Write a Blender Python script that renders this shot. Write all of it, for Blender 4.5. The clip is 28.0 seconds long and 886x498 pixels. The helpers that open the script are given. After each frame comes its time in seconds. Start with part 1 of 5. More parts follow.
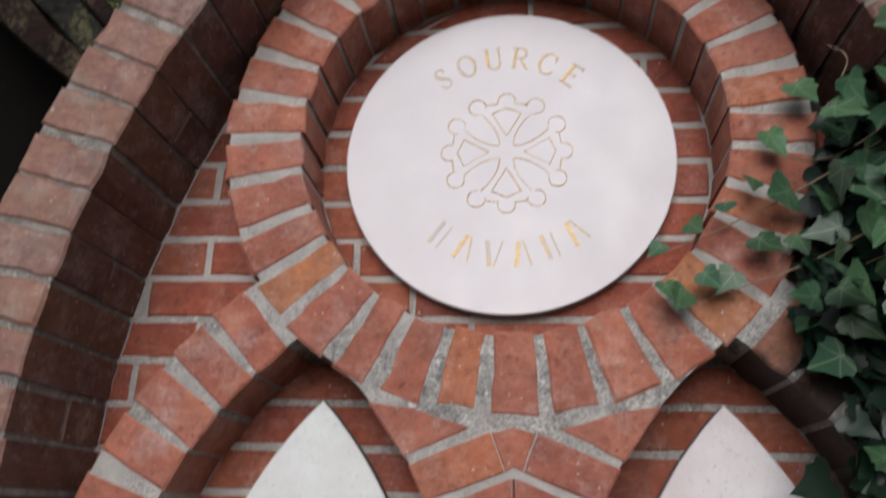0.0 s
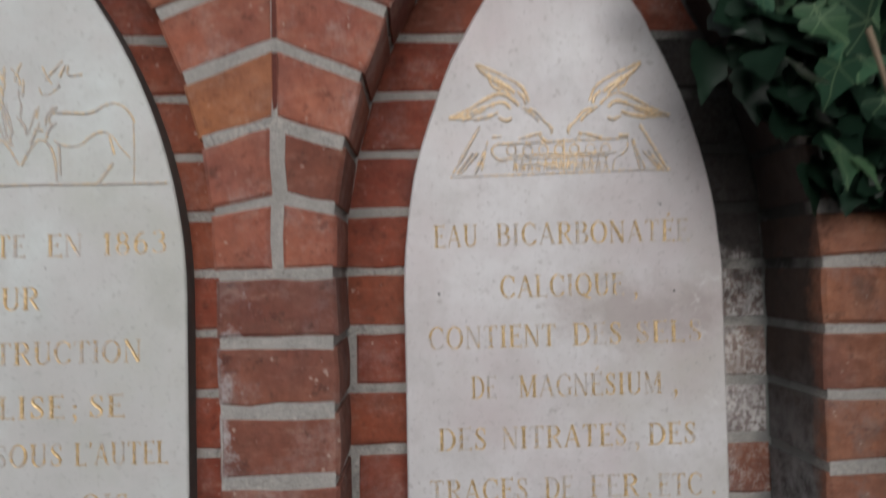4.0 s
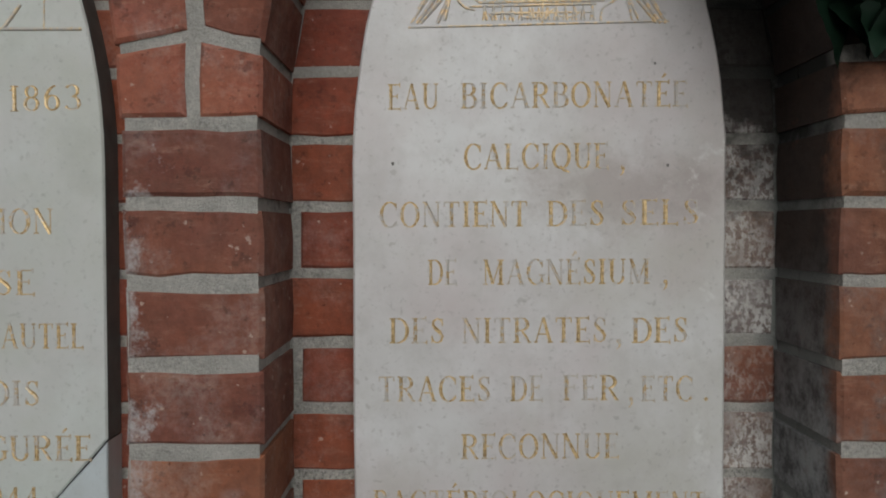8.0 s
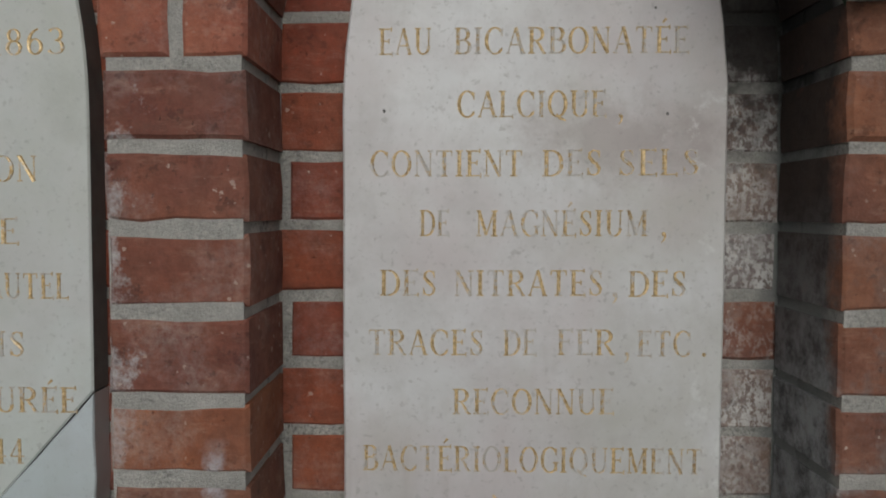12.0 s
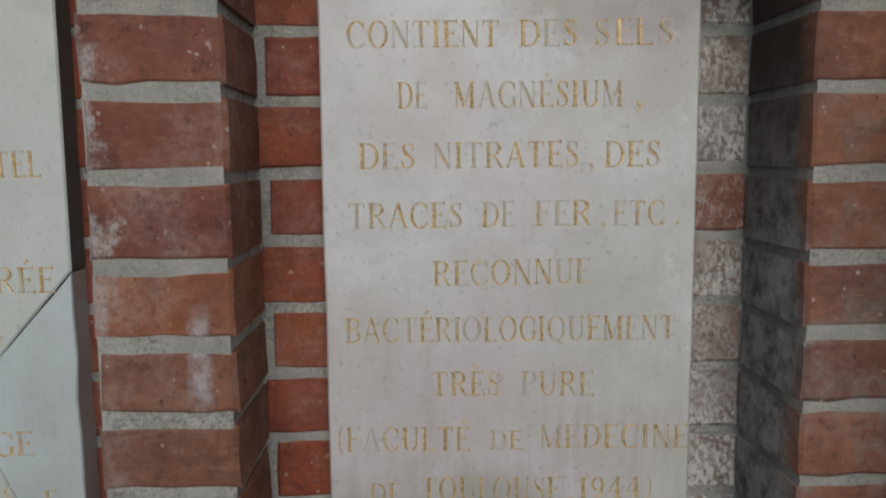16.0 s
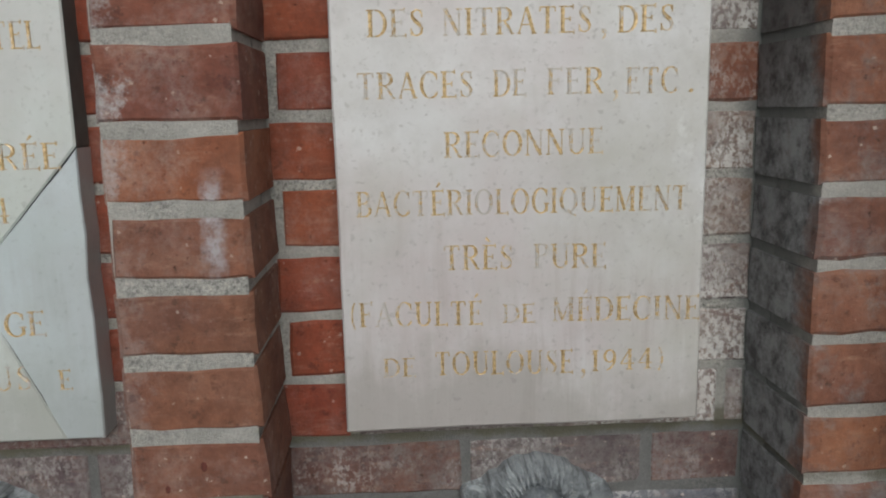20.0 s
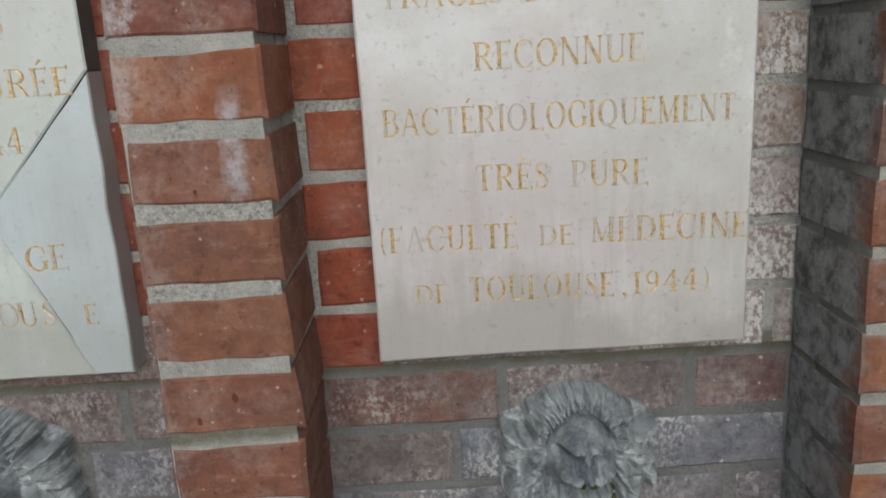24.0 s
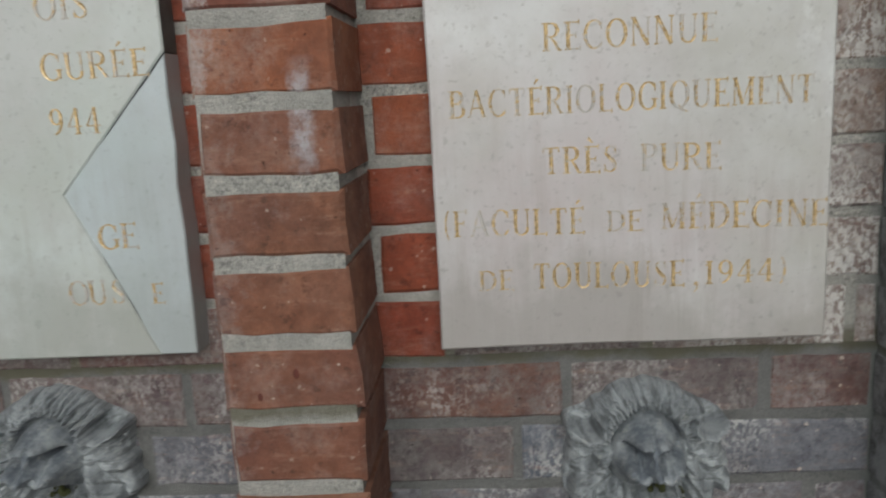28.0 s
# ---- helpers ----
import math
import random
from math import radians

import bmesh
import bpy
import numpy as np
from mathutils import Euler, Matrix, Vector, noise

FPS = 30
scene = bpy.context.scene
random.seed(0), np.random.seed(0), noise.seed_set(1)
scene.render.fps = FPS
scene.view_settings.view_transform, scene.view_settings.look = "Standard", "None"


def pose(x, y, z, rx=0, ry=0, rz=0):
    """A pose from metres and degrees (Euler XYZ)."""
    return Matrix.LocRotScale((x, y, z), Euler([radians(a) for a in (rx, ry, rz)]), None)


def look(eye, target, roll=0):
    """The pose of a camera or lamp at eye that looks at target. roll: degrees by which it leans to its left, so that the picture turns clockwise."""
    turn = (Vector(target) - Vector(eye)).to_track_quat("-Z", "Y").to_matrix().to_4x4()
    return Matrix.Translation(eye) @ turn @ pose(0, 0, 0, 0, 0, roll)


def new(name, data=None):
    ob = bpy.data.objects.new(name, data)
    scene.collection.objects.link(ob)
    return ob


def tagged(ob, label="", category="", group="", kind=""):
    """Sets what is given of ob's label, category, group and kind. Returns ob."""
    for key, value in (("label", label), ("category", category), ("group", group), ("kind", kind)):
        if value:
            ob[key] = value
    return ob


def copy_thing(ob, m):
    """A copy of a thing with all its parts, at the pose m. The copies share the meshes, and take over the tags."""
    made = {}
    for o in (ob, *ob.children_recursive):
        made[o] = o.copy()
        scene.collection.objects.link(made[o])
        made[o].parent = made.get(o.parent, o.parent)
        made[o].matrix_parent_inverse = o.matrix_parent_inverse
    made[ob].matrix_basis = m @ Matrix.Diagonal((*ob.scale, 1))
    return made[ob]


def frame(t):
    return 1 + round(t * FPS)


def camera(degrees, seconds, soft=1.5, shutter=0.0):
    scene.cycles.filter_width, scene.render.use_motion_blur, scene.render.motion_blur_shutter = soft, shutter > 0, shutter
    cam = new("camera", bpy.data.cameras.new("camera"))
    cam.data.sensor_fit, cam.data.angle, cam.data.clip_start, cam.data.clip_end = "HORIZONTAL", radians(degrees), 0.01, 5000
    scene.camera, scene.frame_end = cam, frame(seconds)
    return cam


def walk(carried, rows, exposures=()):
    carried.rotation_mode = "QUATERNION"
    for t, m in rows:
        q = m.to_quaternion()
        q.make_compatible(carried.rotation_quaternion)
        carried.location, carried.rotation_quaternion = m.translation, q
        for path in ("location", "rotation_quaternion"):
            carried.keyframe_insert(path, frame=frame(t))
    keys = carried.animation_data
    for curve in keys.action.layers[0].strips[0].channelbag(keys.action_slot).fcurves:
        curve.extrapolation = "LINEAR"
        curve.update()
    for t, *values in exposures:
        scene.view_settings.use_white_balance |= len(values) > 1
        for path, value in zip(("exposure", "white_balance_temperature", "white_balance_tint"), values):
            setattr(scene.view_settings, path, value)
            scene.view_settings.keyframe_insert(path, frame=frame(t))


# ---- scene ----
cam = camera(59.2, 28.0, soft=1.9, shutter=0.5)
EXPOSURES = [(0.0, -0.1, 6300, 14), (1.0, 0.05, 6260, 15), (2.0, 0.06, 6220, 18), (2.5, -0.06, 6210, 19), (3.0, -0.3, 6200, 19), (3.4, -0.5, 6250, 16), (4.0, -0.6, 6330, 12), (4.5, -0.72, 6350, 7), (8.0, -0.86, 6340, 6), (11.0, -0.88, 6340, 6), (14.0, -0.77, 6320, 6), (16.0, -0.75, 6320, 6), (18.0, -0.45, 6320, 6), (21.0, -0.43, 6320, 5), (24.0, -0.25, 6320, 5), (25.5, -0.2, 6330, 4), (26.0, -0.38, 6330, 4), (28.0, -0.46, 6330, 4)]
PATH = [
    (0, (0.135, 0.04, 1.803), (-0.09, 1.922, 2.443), 1.7),
    (0.5, (0.162, 0.024, 1.813), (-0.047, 1.855, 2.59), 0.3),
    (1, (0.17, 0.025, 1.783), (-0.045, 1.861, 2.547), 0.5),
    (1.5, (0.168, 0.015, 1.774), (-0.03, 1.878, 2.473), -0.5),
    (2, (0.174, 0.059, 1.739), (-0.041, 1.973, 2.276), -0.0),
    (2.5, (0.243, 0.138, 1.701), (0.071, 2.106, 2.008), 1.2),
    (3, (0.278, 0.213, 1.652), (0.127, 2.203, 1.79), 1.0),
    (3.4, (0.252, 0.281, 1.609), (0.247, 2.277, 1.735), -0.2),
    (3.6, (0.262, 0.316, 1.612), (0.251, 2.315, 1.669), -1.1),
    (4, (0.257, 0.389, 1.526), (0.326, 2.387, 1.585), -1.2),
    (4.5, (0.342, 0.474, 1.48), (0.309, 2.474, 1.492), 1.0),
    (6.5, (0.33, 0.518, 1.432), (0.356, 2.517, 1.382), 0.0),
    (7, (0.322, 0.522, 1.433), (0.36, 2.521, 1.392), -0.2),
    (7.5, (0.338, 0.518, 1.429), (0.34, 2.518, 1.378), 0.1),
    (8, (0.338, 0.517, 1.43), (0.335, 2.517, 1.379), -0.1),
    (8.5, (0.341, 0.517, 1.426), (0.334, 2.516, 1.376), -0.1),
    (9, (0.331, 0.522, 1.426), (0.347, 2.521, 1.365), -0.0),
    (9.5, (0.346, 0.526, 1.42), (0.33, 2.525, 1.35), 0.1),
    (10, (0.352, 0.53, 1.419), (0.331, 2.528, 1.357), -0.2),
    (10.5, (0.349, 0.53, 1.414), (0.325, 2.528, 1.335), 0.2),
    (11, (0.351, 0.527, 1.409), (0.312, 2.525, 1.328), -0.3),
    (11.5, (0.358, 0.53, 1.402), (0.322, 2.527, 1.306), -0.0),
    (13.5, (0.332, 0.553, 1.381), (0.38, 2.55, 1.28), -0.1),
    (14, (0.338, 0.551, 1.37), (0.407, 2.546, 1.251), -0.4),
    (14.5, (0.34, 0.547, 1.363), (0.402, 2.541, 1.226), -0.7),
    (15, (0.345, 0.542, 1.344), (0.419, 2.534, 1.176), -0.0),
    (15.5, (0.339, 0.536, 1.333), (0.407, 2.526, 1.155), -0.1),
    (16, (0.339, 0.525, 1.319), (0.406, 2.511, 1.089), -0.5),
    (16.5, (0.33, 0.518, 1.301), (0.408, 2.498, 1.028), -0.6),
    (17, (0.323, 0.519, 1.288), (0.437, 2.497, 1.014), -1.2),
    (17.5, (0.324, 0.519, 1.265), (0.442, 2.491, 0.95), -1.7),
    (18, (0.324, 0.518, 1.249), (0.437, 2.484, 0.902), -2.7),
    (18.5, (0.325, 0.514, 1.243), (0.421, 2.482, 0.899), -2.0),
    (19, (0.322, 0.515, 1.243), (0.423, 2.481, 0.889), -1.6),
    (19.5, (0.322, 0.518, 1.24), (0.412, 2.486, 0.894), -1.9),
    (20, (0.316, 0.522, 1.237), (0.403, 2.488, 0.88), -1.3),
    (20.5, (0.307, 0.521, 1.234), (0.325, 2.486, 0.864), -1.5),
    (21, (0.306, 0.522, 1.23), (0.351, 2.473, 0.793), -1.0),
    (21.5, (0.302, 0.52, 1.231), (0.309, 2.474, 0.805), -1.7),
    (23.5, (0.303, 0.545, 1.223), (0.279, 2.486, 0.741), -2.7),
    (24, (0.309, 0.557, 1.208), (0.325, 2.494, 0.71), -3.2),
    (24.5, (0.302, 0.562, 1.2), (0.296, 2.513, 0.759), -2.9),
    (25, (0.298, 0.566, 1.186), (0.316, 2.52, 0.76), -2.7),
    (25.5, (0.29, 0.571, 1.177), (0.317, 2.525, 0.749), -2.3),
    (26, (0.287, 0.568, 1.176), (0.314, 2.532, 0.803), -2.2),
    (26.5, (0.286, 0.567, 1.179), (0.326, 2.536, 0.83), -2.0),
    (27, (0.288, 0.564, 1.176), (0.317, 2.531, 0.814), -2.0),
    (27.5, (0.284, 0.565, 1.164), (0.29, 2.528, 0.783), -1.2),
    (28, (0.299, 0.554, 1.147), (0.173, 2.513, 0.764), -3.1),
]
walk(cam, [(t, look(eye, target, roll)) for t, eye, target, roll in PATH], EXPOSURES)

# ---------------------------------------------------------------- light
world = bpy.data.worlds.new("sky")
scene.world = world
world.use_nodes = True
wn = world.node_tree.nodes
sky = wn.new("ShaderNodeTexSky")
sky.sky_type = "NISHITA"
sky.sun_disc = False
sky.sun_elevation = radians(24.6)
sky.sun_rotation = radians(179)
sky.air_density, sky.dust_density = 1.0, 3.0
wn["Background"].inputs["Strength"].default_value = 0.085
veil = wn.new("ShaderNodeHueSaturation")       # a closed, pale overcast
veil.inputs["Saturation"].default_value = 0.3
veil.inputs["Value"].default_value = 1.25
world.node_tree.links.new(sky.outputs["Color"], veil.inputs["Color"])
world.node_tree.links.new(veil.outputs["Color"], wn["Background"].inputs["Color"])

sun = new("sun", bpy.data.lights.new("sun", "SUN"))
sun.data.energy, sun.data.angle = 1.7, radians(46)
sun.data.color = (1.0, 0.97, 0.94)
sun.matrix_world = look((0.1, -4.15, 3.85), (0.1, 1.2, 1.4))


# ---------------------------------------------------------------- materials
class Nodes:
    """Short-hand for building a node material."""

    def __init__(self, name):
        self.mat = bpy.data.materials.new(name)
        self.mat.use_nodes = True
        self.tree = self.mat.node_tree
        self.out = self.tree.nodes["Principled BSDF"]

    def add(self, kind, **sockets):
        node = self.tree.nodes.new("ShaderNode" + kind)
        for key, value in sockets.items():
            self.put(node, key, value)
        return node

    def put(self, node, key, value):
        socket = node.inputs[int(key[1:])] if key[0] == "_" else node.inputs[key.replace("_", " ")]
        if isinstance(value, bpy.types.NodeSocket):
            self.tree.links.new(value, socket)
        else:
            socket.default_value = value

    def place(self):
        return self.add("NewGeometry").outputs["Position"]

    def noise(self, scale, detail=4.0, rough=0.6, where=None, seed=None):
        node = self.add("TexNoise", Scale=scale, Detail=detail, Roughness=rough)
        node.noise_dimensions = "4D" if seed is not None else "3D"
        self.put(node, "Vector", where if where is not None else self.place())
        if seed is not None:
            self.put(node, "W", seed)
        return node.outputs["Fac"]

    def ramp(self, value, lo, hi, a=0.0, b=1.0):
        node = self.add("MapRange", Value=value)
        node.clamp = True
        for key, v in (("From Min", lo), ("From Max", hi), ("To Min", a), ("To Max", b)):
            node.inputs[key].default_value = v
        return node.outputs["Result"]

    def math(self, what, a, b=0.0):
        node = self.add("Math", _0=a, _1=b)
        node.operation = what
        return node.outputs[0]

    def mix(self, fac, a, b, how="MIX"):
        node = self.tree.nodes.new("ShaderNodeMix")
        node.data_type, node.blend_type = "RGBA", how
        self.put(node, "_0", fac)
        self.put(node, "_6", a if not isinstance(a, tuple) else (*a, 1))
        self.put(node, "_7", b if not isinstance(b, tuple) else (*b, 1))
        return node.outputs[2]

    def colours(self, value, *stops):
        node = self.add("ValToRGB", Fac=value)
        ramp = node.color_ramp
        while len(ramp.elements) < len(stops):
            ramp.elements.new(0.5)
        for n, colour in enumerate(stops):
            ramp.elements[n].position = n / (len(stops) - 1)
            ramp.elements[n].color = (*colour, 1)
        return node.outputs["Color"]

    def random(self):
        return self.add("ObjectInfo").outputs["Random"]

    def done(self, colour, rough, bump=None, strength=0.3, distance=0.002, **more):
        self.put(self.out, "Base Color", colour if not isinstance(colour, tuple) else (*colour, 1))
        self.put(self.out, "Roughness", rough)
        if bump is not None:
            node = self.add("Bump", Height=bump, Strength=strength, Distance=distance)
            self.put(self.out, "Normal", node.outputs["Normal"])
        for key, value in more.items():
            self.put(self.out, key, value)
        return self.mat


def flecks(n, scale, share, size, seed):
    """Scattered specks of uneven size."""
    cells = n.add("TexVoronoi", Scale=scale)
    cells.voronoi_dimensions = "4D"
    n.put(cells, "Vector", n.place())
    n.put(cells, "W", seed)
    pick = n.add("SeparateColor", Color=cells.outputs["Color"])
    radius = n.ramp(pick.outputs[0], 1.0 - share, 1.0, 0.0, size)
    ragged = n.math("ADD", cells.outputs["Distance"], n.ramp(n.noise(scale * 3.5, 2.0), 0.3, 0.7, -0.16, 0.16))
    return n.ramp(n.math("SUBTRACT", radius, ragged), 0.0, 0.08)


def brick_material(name, tones, bloom=0.15, soot_shade=0.0, bloom_colour=(0.66, 0.62, 0.6), reach=0.5, deep=None, pale_front=None, dusty=0.25, flaky=0.0, burnt=0.5, crest=0.0):
    """Fired brick: a tone per brick, mottling, pits, and a bloom of lime or a sooty film with painted shade."""
    n = Nodes(name)
    pick = n.random()
    shift = n.math("MULTIPLY", pick, 37.0)
    base = n.colours(pick, *tones)
    mott = n.noise(30.0, 6.0, 0.7, seed=shift)
    fine = n.noise(420.0, 4.0, 0.7, seed=shift)
    broad = n.noise(9.0, 4.0, 0.6, seed=n.math("ADD", shift, 5.0))
    warm = n.mix(1.0, base, (1.22, 1.3, 1.05), "MULTIPLY")
    cool = n.mix(1.0, base, (0.66, 0.78, 0.95), "MULTIPLY")
    col = n.mix(n.ramp(broad, 0.36, 0.64), cool, warm)
    col = n.mix(burnt, base, col)
    col = n.mix(n.ramp(mott, 0.3, 0.7), n.mix(1.0, col, (0.6, 0.58, 0.58), "MULTIPLY"), col)
    col = n.mix(n.ramp(n.noise(85.0, 4.0, 0.7, seed=shift), 0.4, 0.62, 0.45, 0.0), col, n.mix(1.0, col, (0.66, 0.6, 0.58), "MULTIPLY"))
    col = n.mix(n.ramp(fine, 0.42, 0.7, 0.0, 0.4), col, n.mix(1.0, col, (1.45, 1.35, 1.3), "MULTIPLY"))
    dust = n.noise(13.0, 7.0, 0.75, seed=n.math("ADD", shift, 17.0))
    col = n.mix(n.ramp(dust, 0.45, 0.72, 0.0, dusty), col, (0.4, 0.24, 0.175))
    blot = n.noise(13.0, 6.0, 0.72, seed=n.math("ADD", shift, 3.0))
    chalk = n.math("MULTIPLY", n.ramp(blot, reach, reach + 0.2), n.ramp(n.noise(110.0, 6.0, 0.8), 0.36, 0.6))
    col = n.mix(n.math("MULTIPLY", chalk, bloom), col, bloom_colour)
    if crest:       # salts creeping out along the arris
        along = n.add("SeparateXYZ", Vector=n.place()).outputs["X"]
        salt = n.math("ADD", n.noise(17.0, 6.0, 0.75, seed=n.math("ADD", shift, 31.0)), n.ramp(along, 0.045, 0.12, 0.12, -0.22))
        salt = n.math("MULTIPLY", n.ramp(salt, 0.55, 0.62), n.ramp(n.noise(120.0, 5.0, 0.75), 0.38, 0.58, 0.25, 1.0))
        col = n.mix(n.math("MULTIPLY", salt, crest), col, (0.5, 0.5, 0.51))
        high = n.add("SeparateXYZ", Vector=n.place()).outputs["Z"]
        run = n.math("ABSOLUTE", n.math("ADD", n.math("SUBTRACT", along, 0.137), n.ramp(n.noise(30.0, 4.0), 0.3, 0.7, -0.008, 0.008)))
        run = n.math("MULTIPLY", n.ramp(run, 0.011, 0.003), n.math("MULTIPLY", n.ramp(high, 1.065, 1.11), n.ramp(high, 1.19, 1.165)))
        run = n.math("MULTIPLY", run, n.ramp(n.noise(75.0, 5.0, 0.7), 0.36, 0.56, 0.15, 0.7))
        col = n.mix(run, col, (0.46, 0.46, 0.5))
    if flaky:       # crusts of lime, broken into small flakes
        squash = n.add("Mapping", Vector=n.place())
        squash.inputs["Scale"].default_value = (1.0, 1.0, 0.7)
        crust = n.math("MULTIPLY", n.ramp(n.noise(8.0, 5.0, 0.65, seed=n.math("ADD", shift, 23.0)), 0.5 - 0.1 * flaky, 0.64 - 0.08 * flaky), n.ramp(n.noise(210.0, 4.0, 0.65, where=squash.outputs["Vector"]), 0.5 - 0.06 * flaky, 0.6 - 0.06 * flaky))
        col = n.mix(n.math("MULTIPLY", crust, flaky), col, (0.6, 0.585, 0.57))
    flat = n.add("Mapping", Vector=n.place())
    flat.inputs["Scale"].default_value = (1.0, 1.0, 4.5)
    scuff = n.math("MULTIPLY", n.ramp(n.noise(24.0, 6.0, 0.72, where=flat.outputs["Vector"], seed=n.math("ADD", shift, 51.0)), 0.53, 0.68), n.ramp(n.noise(160.0, 4.0, 0.7), 0.4, 0.6, 0.08, 0.34))
    col = n.mix(scuff, col, (0.47, 0.3, 0.22))
    flash = n.ramp(n.noise(19.0, 5.0, 0.65, seed=n.math("ADD", shift, 61.0)), 0.54, 0.68, 0.0, 0.55)
    col = n.mix(flash, col, n.mix(1.0, col, (0.6, 0.52, 0.5), "MULTIPLY"))
    col = n.mix(n.math("MULTIPLY", flecks(n, 70.0, 0.06, 0.3, shift), 0.35), col, (0.66, 0.58, 0.52))
    col = n.mix(n.math("MULTIPLY", flecks(n, 170.0, 0.12, 0.45, n.math("ADD", shift, 2.0)), n.ramp(pick, 0.2, 0.9, 0.25, 0.65)), col, (0.62, 0.52, 0.45))
    chips = n.ramp(n.noise(58.0, 5.0, 0.72, seed=n.math("ADD", shift, 41.0)), 0.36, 0.43, 0.6, 0.0)
    col = n.mix(chips, col, n.mix(1.0, col, (0.42, 0.4, 0.42), "MULTIPLY"))
    pits = n.ramp(n.noise(190.0, 3.0, 0.6, seed=n.math("ADD", shift, 9.0)), 0.27, 0.36)
    col = n.mix(pits, n.mix(1.0, col, (0.42, 0.38, 0.36), "MULTIPLY"), col)
    if pale_front:      # pale weathered outer face; the darker base colour paints shade into the reveal
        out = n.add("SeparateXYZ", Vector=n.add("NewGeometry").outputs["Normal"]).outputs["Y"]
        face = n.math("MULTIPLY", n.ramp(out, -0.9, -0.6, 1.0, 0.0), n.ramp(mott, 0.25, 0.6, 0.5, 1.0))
        col = n.mix(face, col, n.mix(0.5, n.mix(1.0, col, (1.9, 2.1, 2.1), "MULTIPLY"), pale_front))
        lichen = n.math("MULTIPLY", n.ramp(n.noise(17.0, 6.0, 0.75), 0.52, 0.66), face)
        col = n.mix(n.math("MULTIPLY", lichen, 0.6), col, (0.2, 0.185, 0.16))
    if soot_shade:
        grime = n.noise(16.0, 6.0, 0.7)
        thick = n.ramp(n.add("SeparateXYZ", Vector=n.place()).outputs["Z"], 1.2, 1.42)     # near black higher up: sooty crust, and ivy shade put into the colour
        if deep:    # algae and grime from the damp inner corner, painted shade higher up
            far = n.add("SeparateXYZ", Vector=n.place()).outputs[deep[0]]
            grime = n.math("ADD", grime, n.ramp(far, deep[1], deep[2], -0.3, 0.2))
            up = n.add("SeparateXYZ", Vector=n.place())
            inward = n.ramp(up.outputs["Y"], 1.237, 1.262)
            shade_mask = n.math("MAXIMUM", inward, n.ramp(up.outputs["Z"], 2.07, 1.97))
            grime = n.math("ADD", grime, n.math("MULTIPLY", shade_mask, n.ramp(up.outputs["Z"], 1.54, 1.66, 0.0, 0.4)))
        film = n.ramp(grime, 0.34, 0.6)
        col = n.mix(n.math("MULTIPLY", film, soot_shade), col, n.mix(n.ramp(n.noise(36.0, 7.0, 0.78), 0.38, 0.58), n.mix(thick, (0.085, 0.094, 0.1), (0.014, 0.0115, 0.0105)), n.mix(thick, (0.34, 0.36, 0.37), (0.032, 0.026, 0.023))))
    height = n.math("ADD", n.math("MULTIPLY", fine, 0.5), n.math("MULTIPLY", pits, 0.8))
    height = n.math("ADD", height, n.math("MULTIPLY", n.noise(70.0, 5.0, 0.6), 1.1))
    return n.done(col, n.ramp(fine, 0.2, 0.8, 0.72, 0.95), height, 0.7, 0.003)


RED = brick_material("brick_red", [(0.345, 0.106, 0.068), (0.39, 0.125, 0.08), (0.42, 0.148, 0.098), (0.36, 0.112, 0.074), (0.45, 0.158, 0.078), (0.38, 0.126, 0.094)], 0.4)
DEEP = brick_material("brick_deep_red", [(0.205, 0.067, 0.047), (0.23, 0.076, 0.052), (0.25, 0.086, 0.058), (0.21, 0.07, 0.049)], 0.25, crest=0.7)
PIER_RED = brick_material("brick_dull_red", [(0.222, 0.088, 0.06), (0.248, 0.1, 0.066), (0.262, 0.113, 0.071), (0.227, 0.09, 0.063)], 0.28, crest=0.18)
ORANGE = brick_material("brick_orange", [(0.33, 0.112, 0.056), (0.36, 0.125, 0.06)], 0.35, crest=0.5)
NICHE = brick_material("brick_orange_red", [(0.27, 0.056, 0.03), (0.3, 0.066, 0.034), (0.33, 0.088, 0.042), (0.25, 0.054, 0.033)], 0.2, dusty=0.15)
# weathered pale in front; the reveal's shade is put into the dark base
PALE = brick_material("brick_weathered_shaded_reveal", [(0.105, 0.042, 0.033), (0.13, 0.048, 0.036), (0.155, 0.062, 0.038), (0.115, 0.045, 0.036)], 0.3, pale_front=(0.23, 0.14, 0.118), dusty=0.15)
ORANGE_RED = brick_material("brick_bright_orange", [(0.4, 0.15, 0.072), (0.43, 0.165, 0.078)], 0.3)
LIMED_RED = brick_material("brick_lime_flecked", [(0.27, 0.11, 0.075), (0.25, 0.1, 0.07)], 0.6, 0.0, (0.42, 0.39, 0.37), 0.44, flaky=0.6)
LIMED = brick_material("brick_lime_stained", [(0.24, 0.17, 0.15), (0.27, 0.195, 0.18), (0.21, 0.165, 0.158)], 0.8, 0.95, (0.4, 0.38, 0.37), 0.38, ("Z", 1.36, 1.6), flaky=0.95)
JAMB = brick_material("brick_soot_and_shade", [(0.28, 0.112, 0.07), (0.33, 0.135, 0.08), (0.25, 0.105, 0.072)], 0.4, 0.9, (0.34, 0.34, 0.35), 0.5, ("Y", 1.22, 1.28))
DAMP_RED = brick_material("brick_damp_red", [(0.16, 0.108, 0.108), (0.14, 0.112, 0.122), (0.19, 0.094, 0.084)], 0.8, 0.0, (0.215, 0.198, 0.192), 0.34, flaky=0.4, dusty=0.1, burnt=0.35)
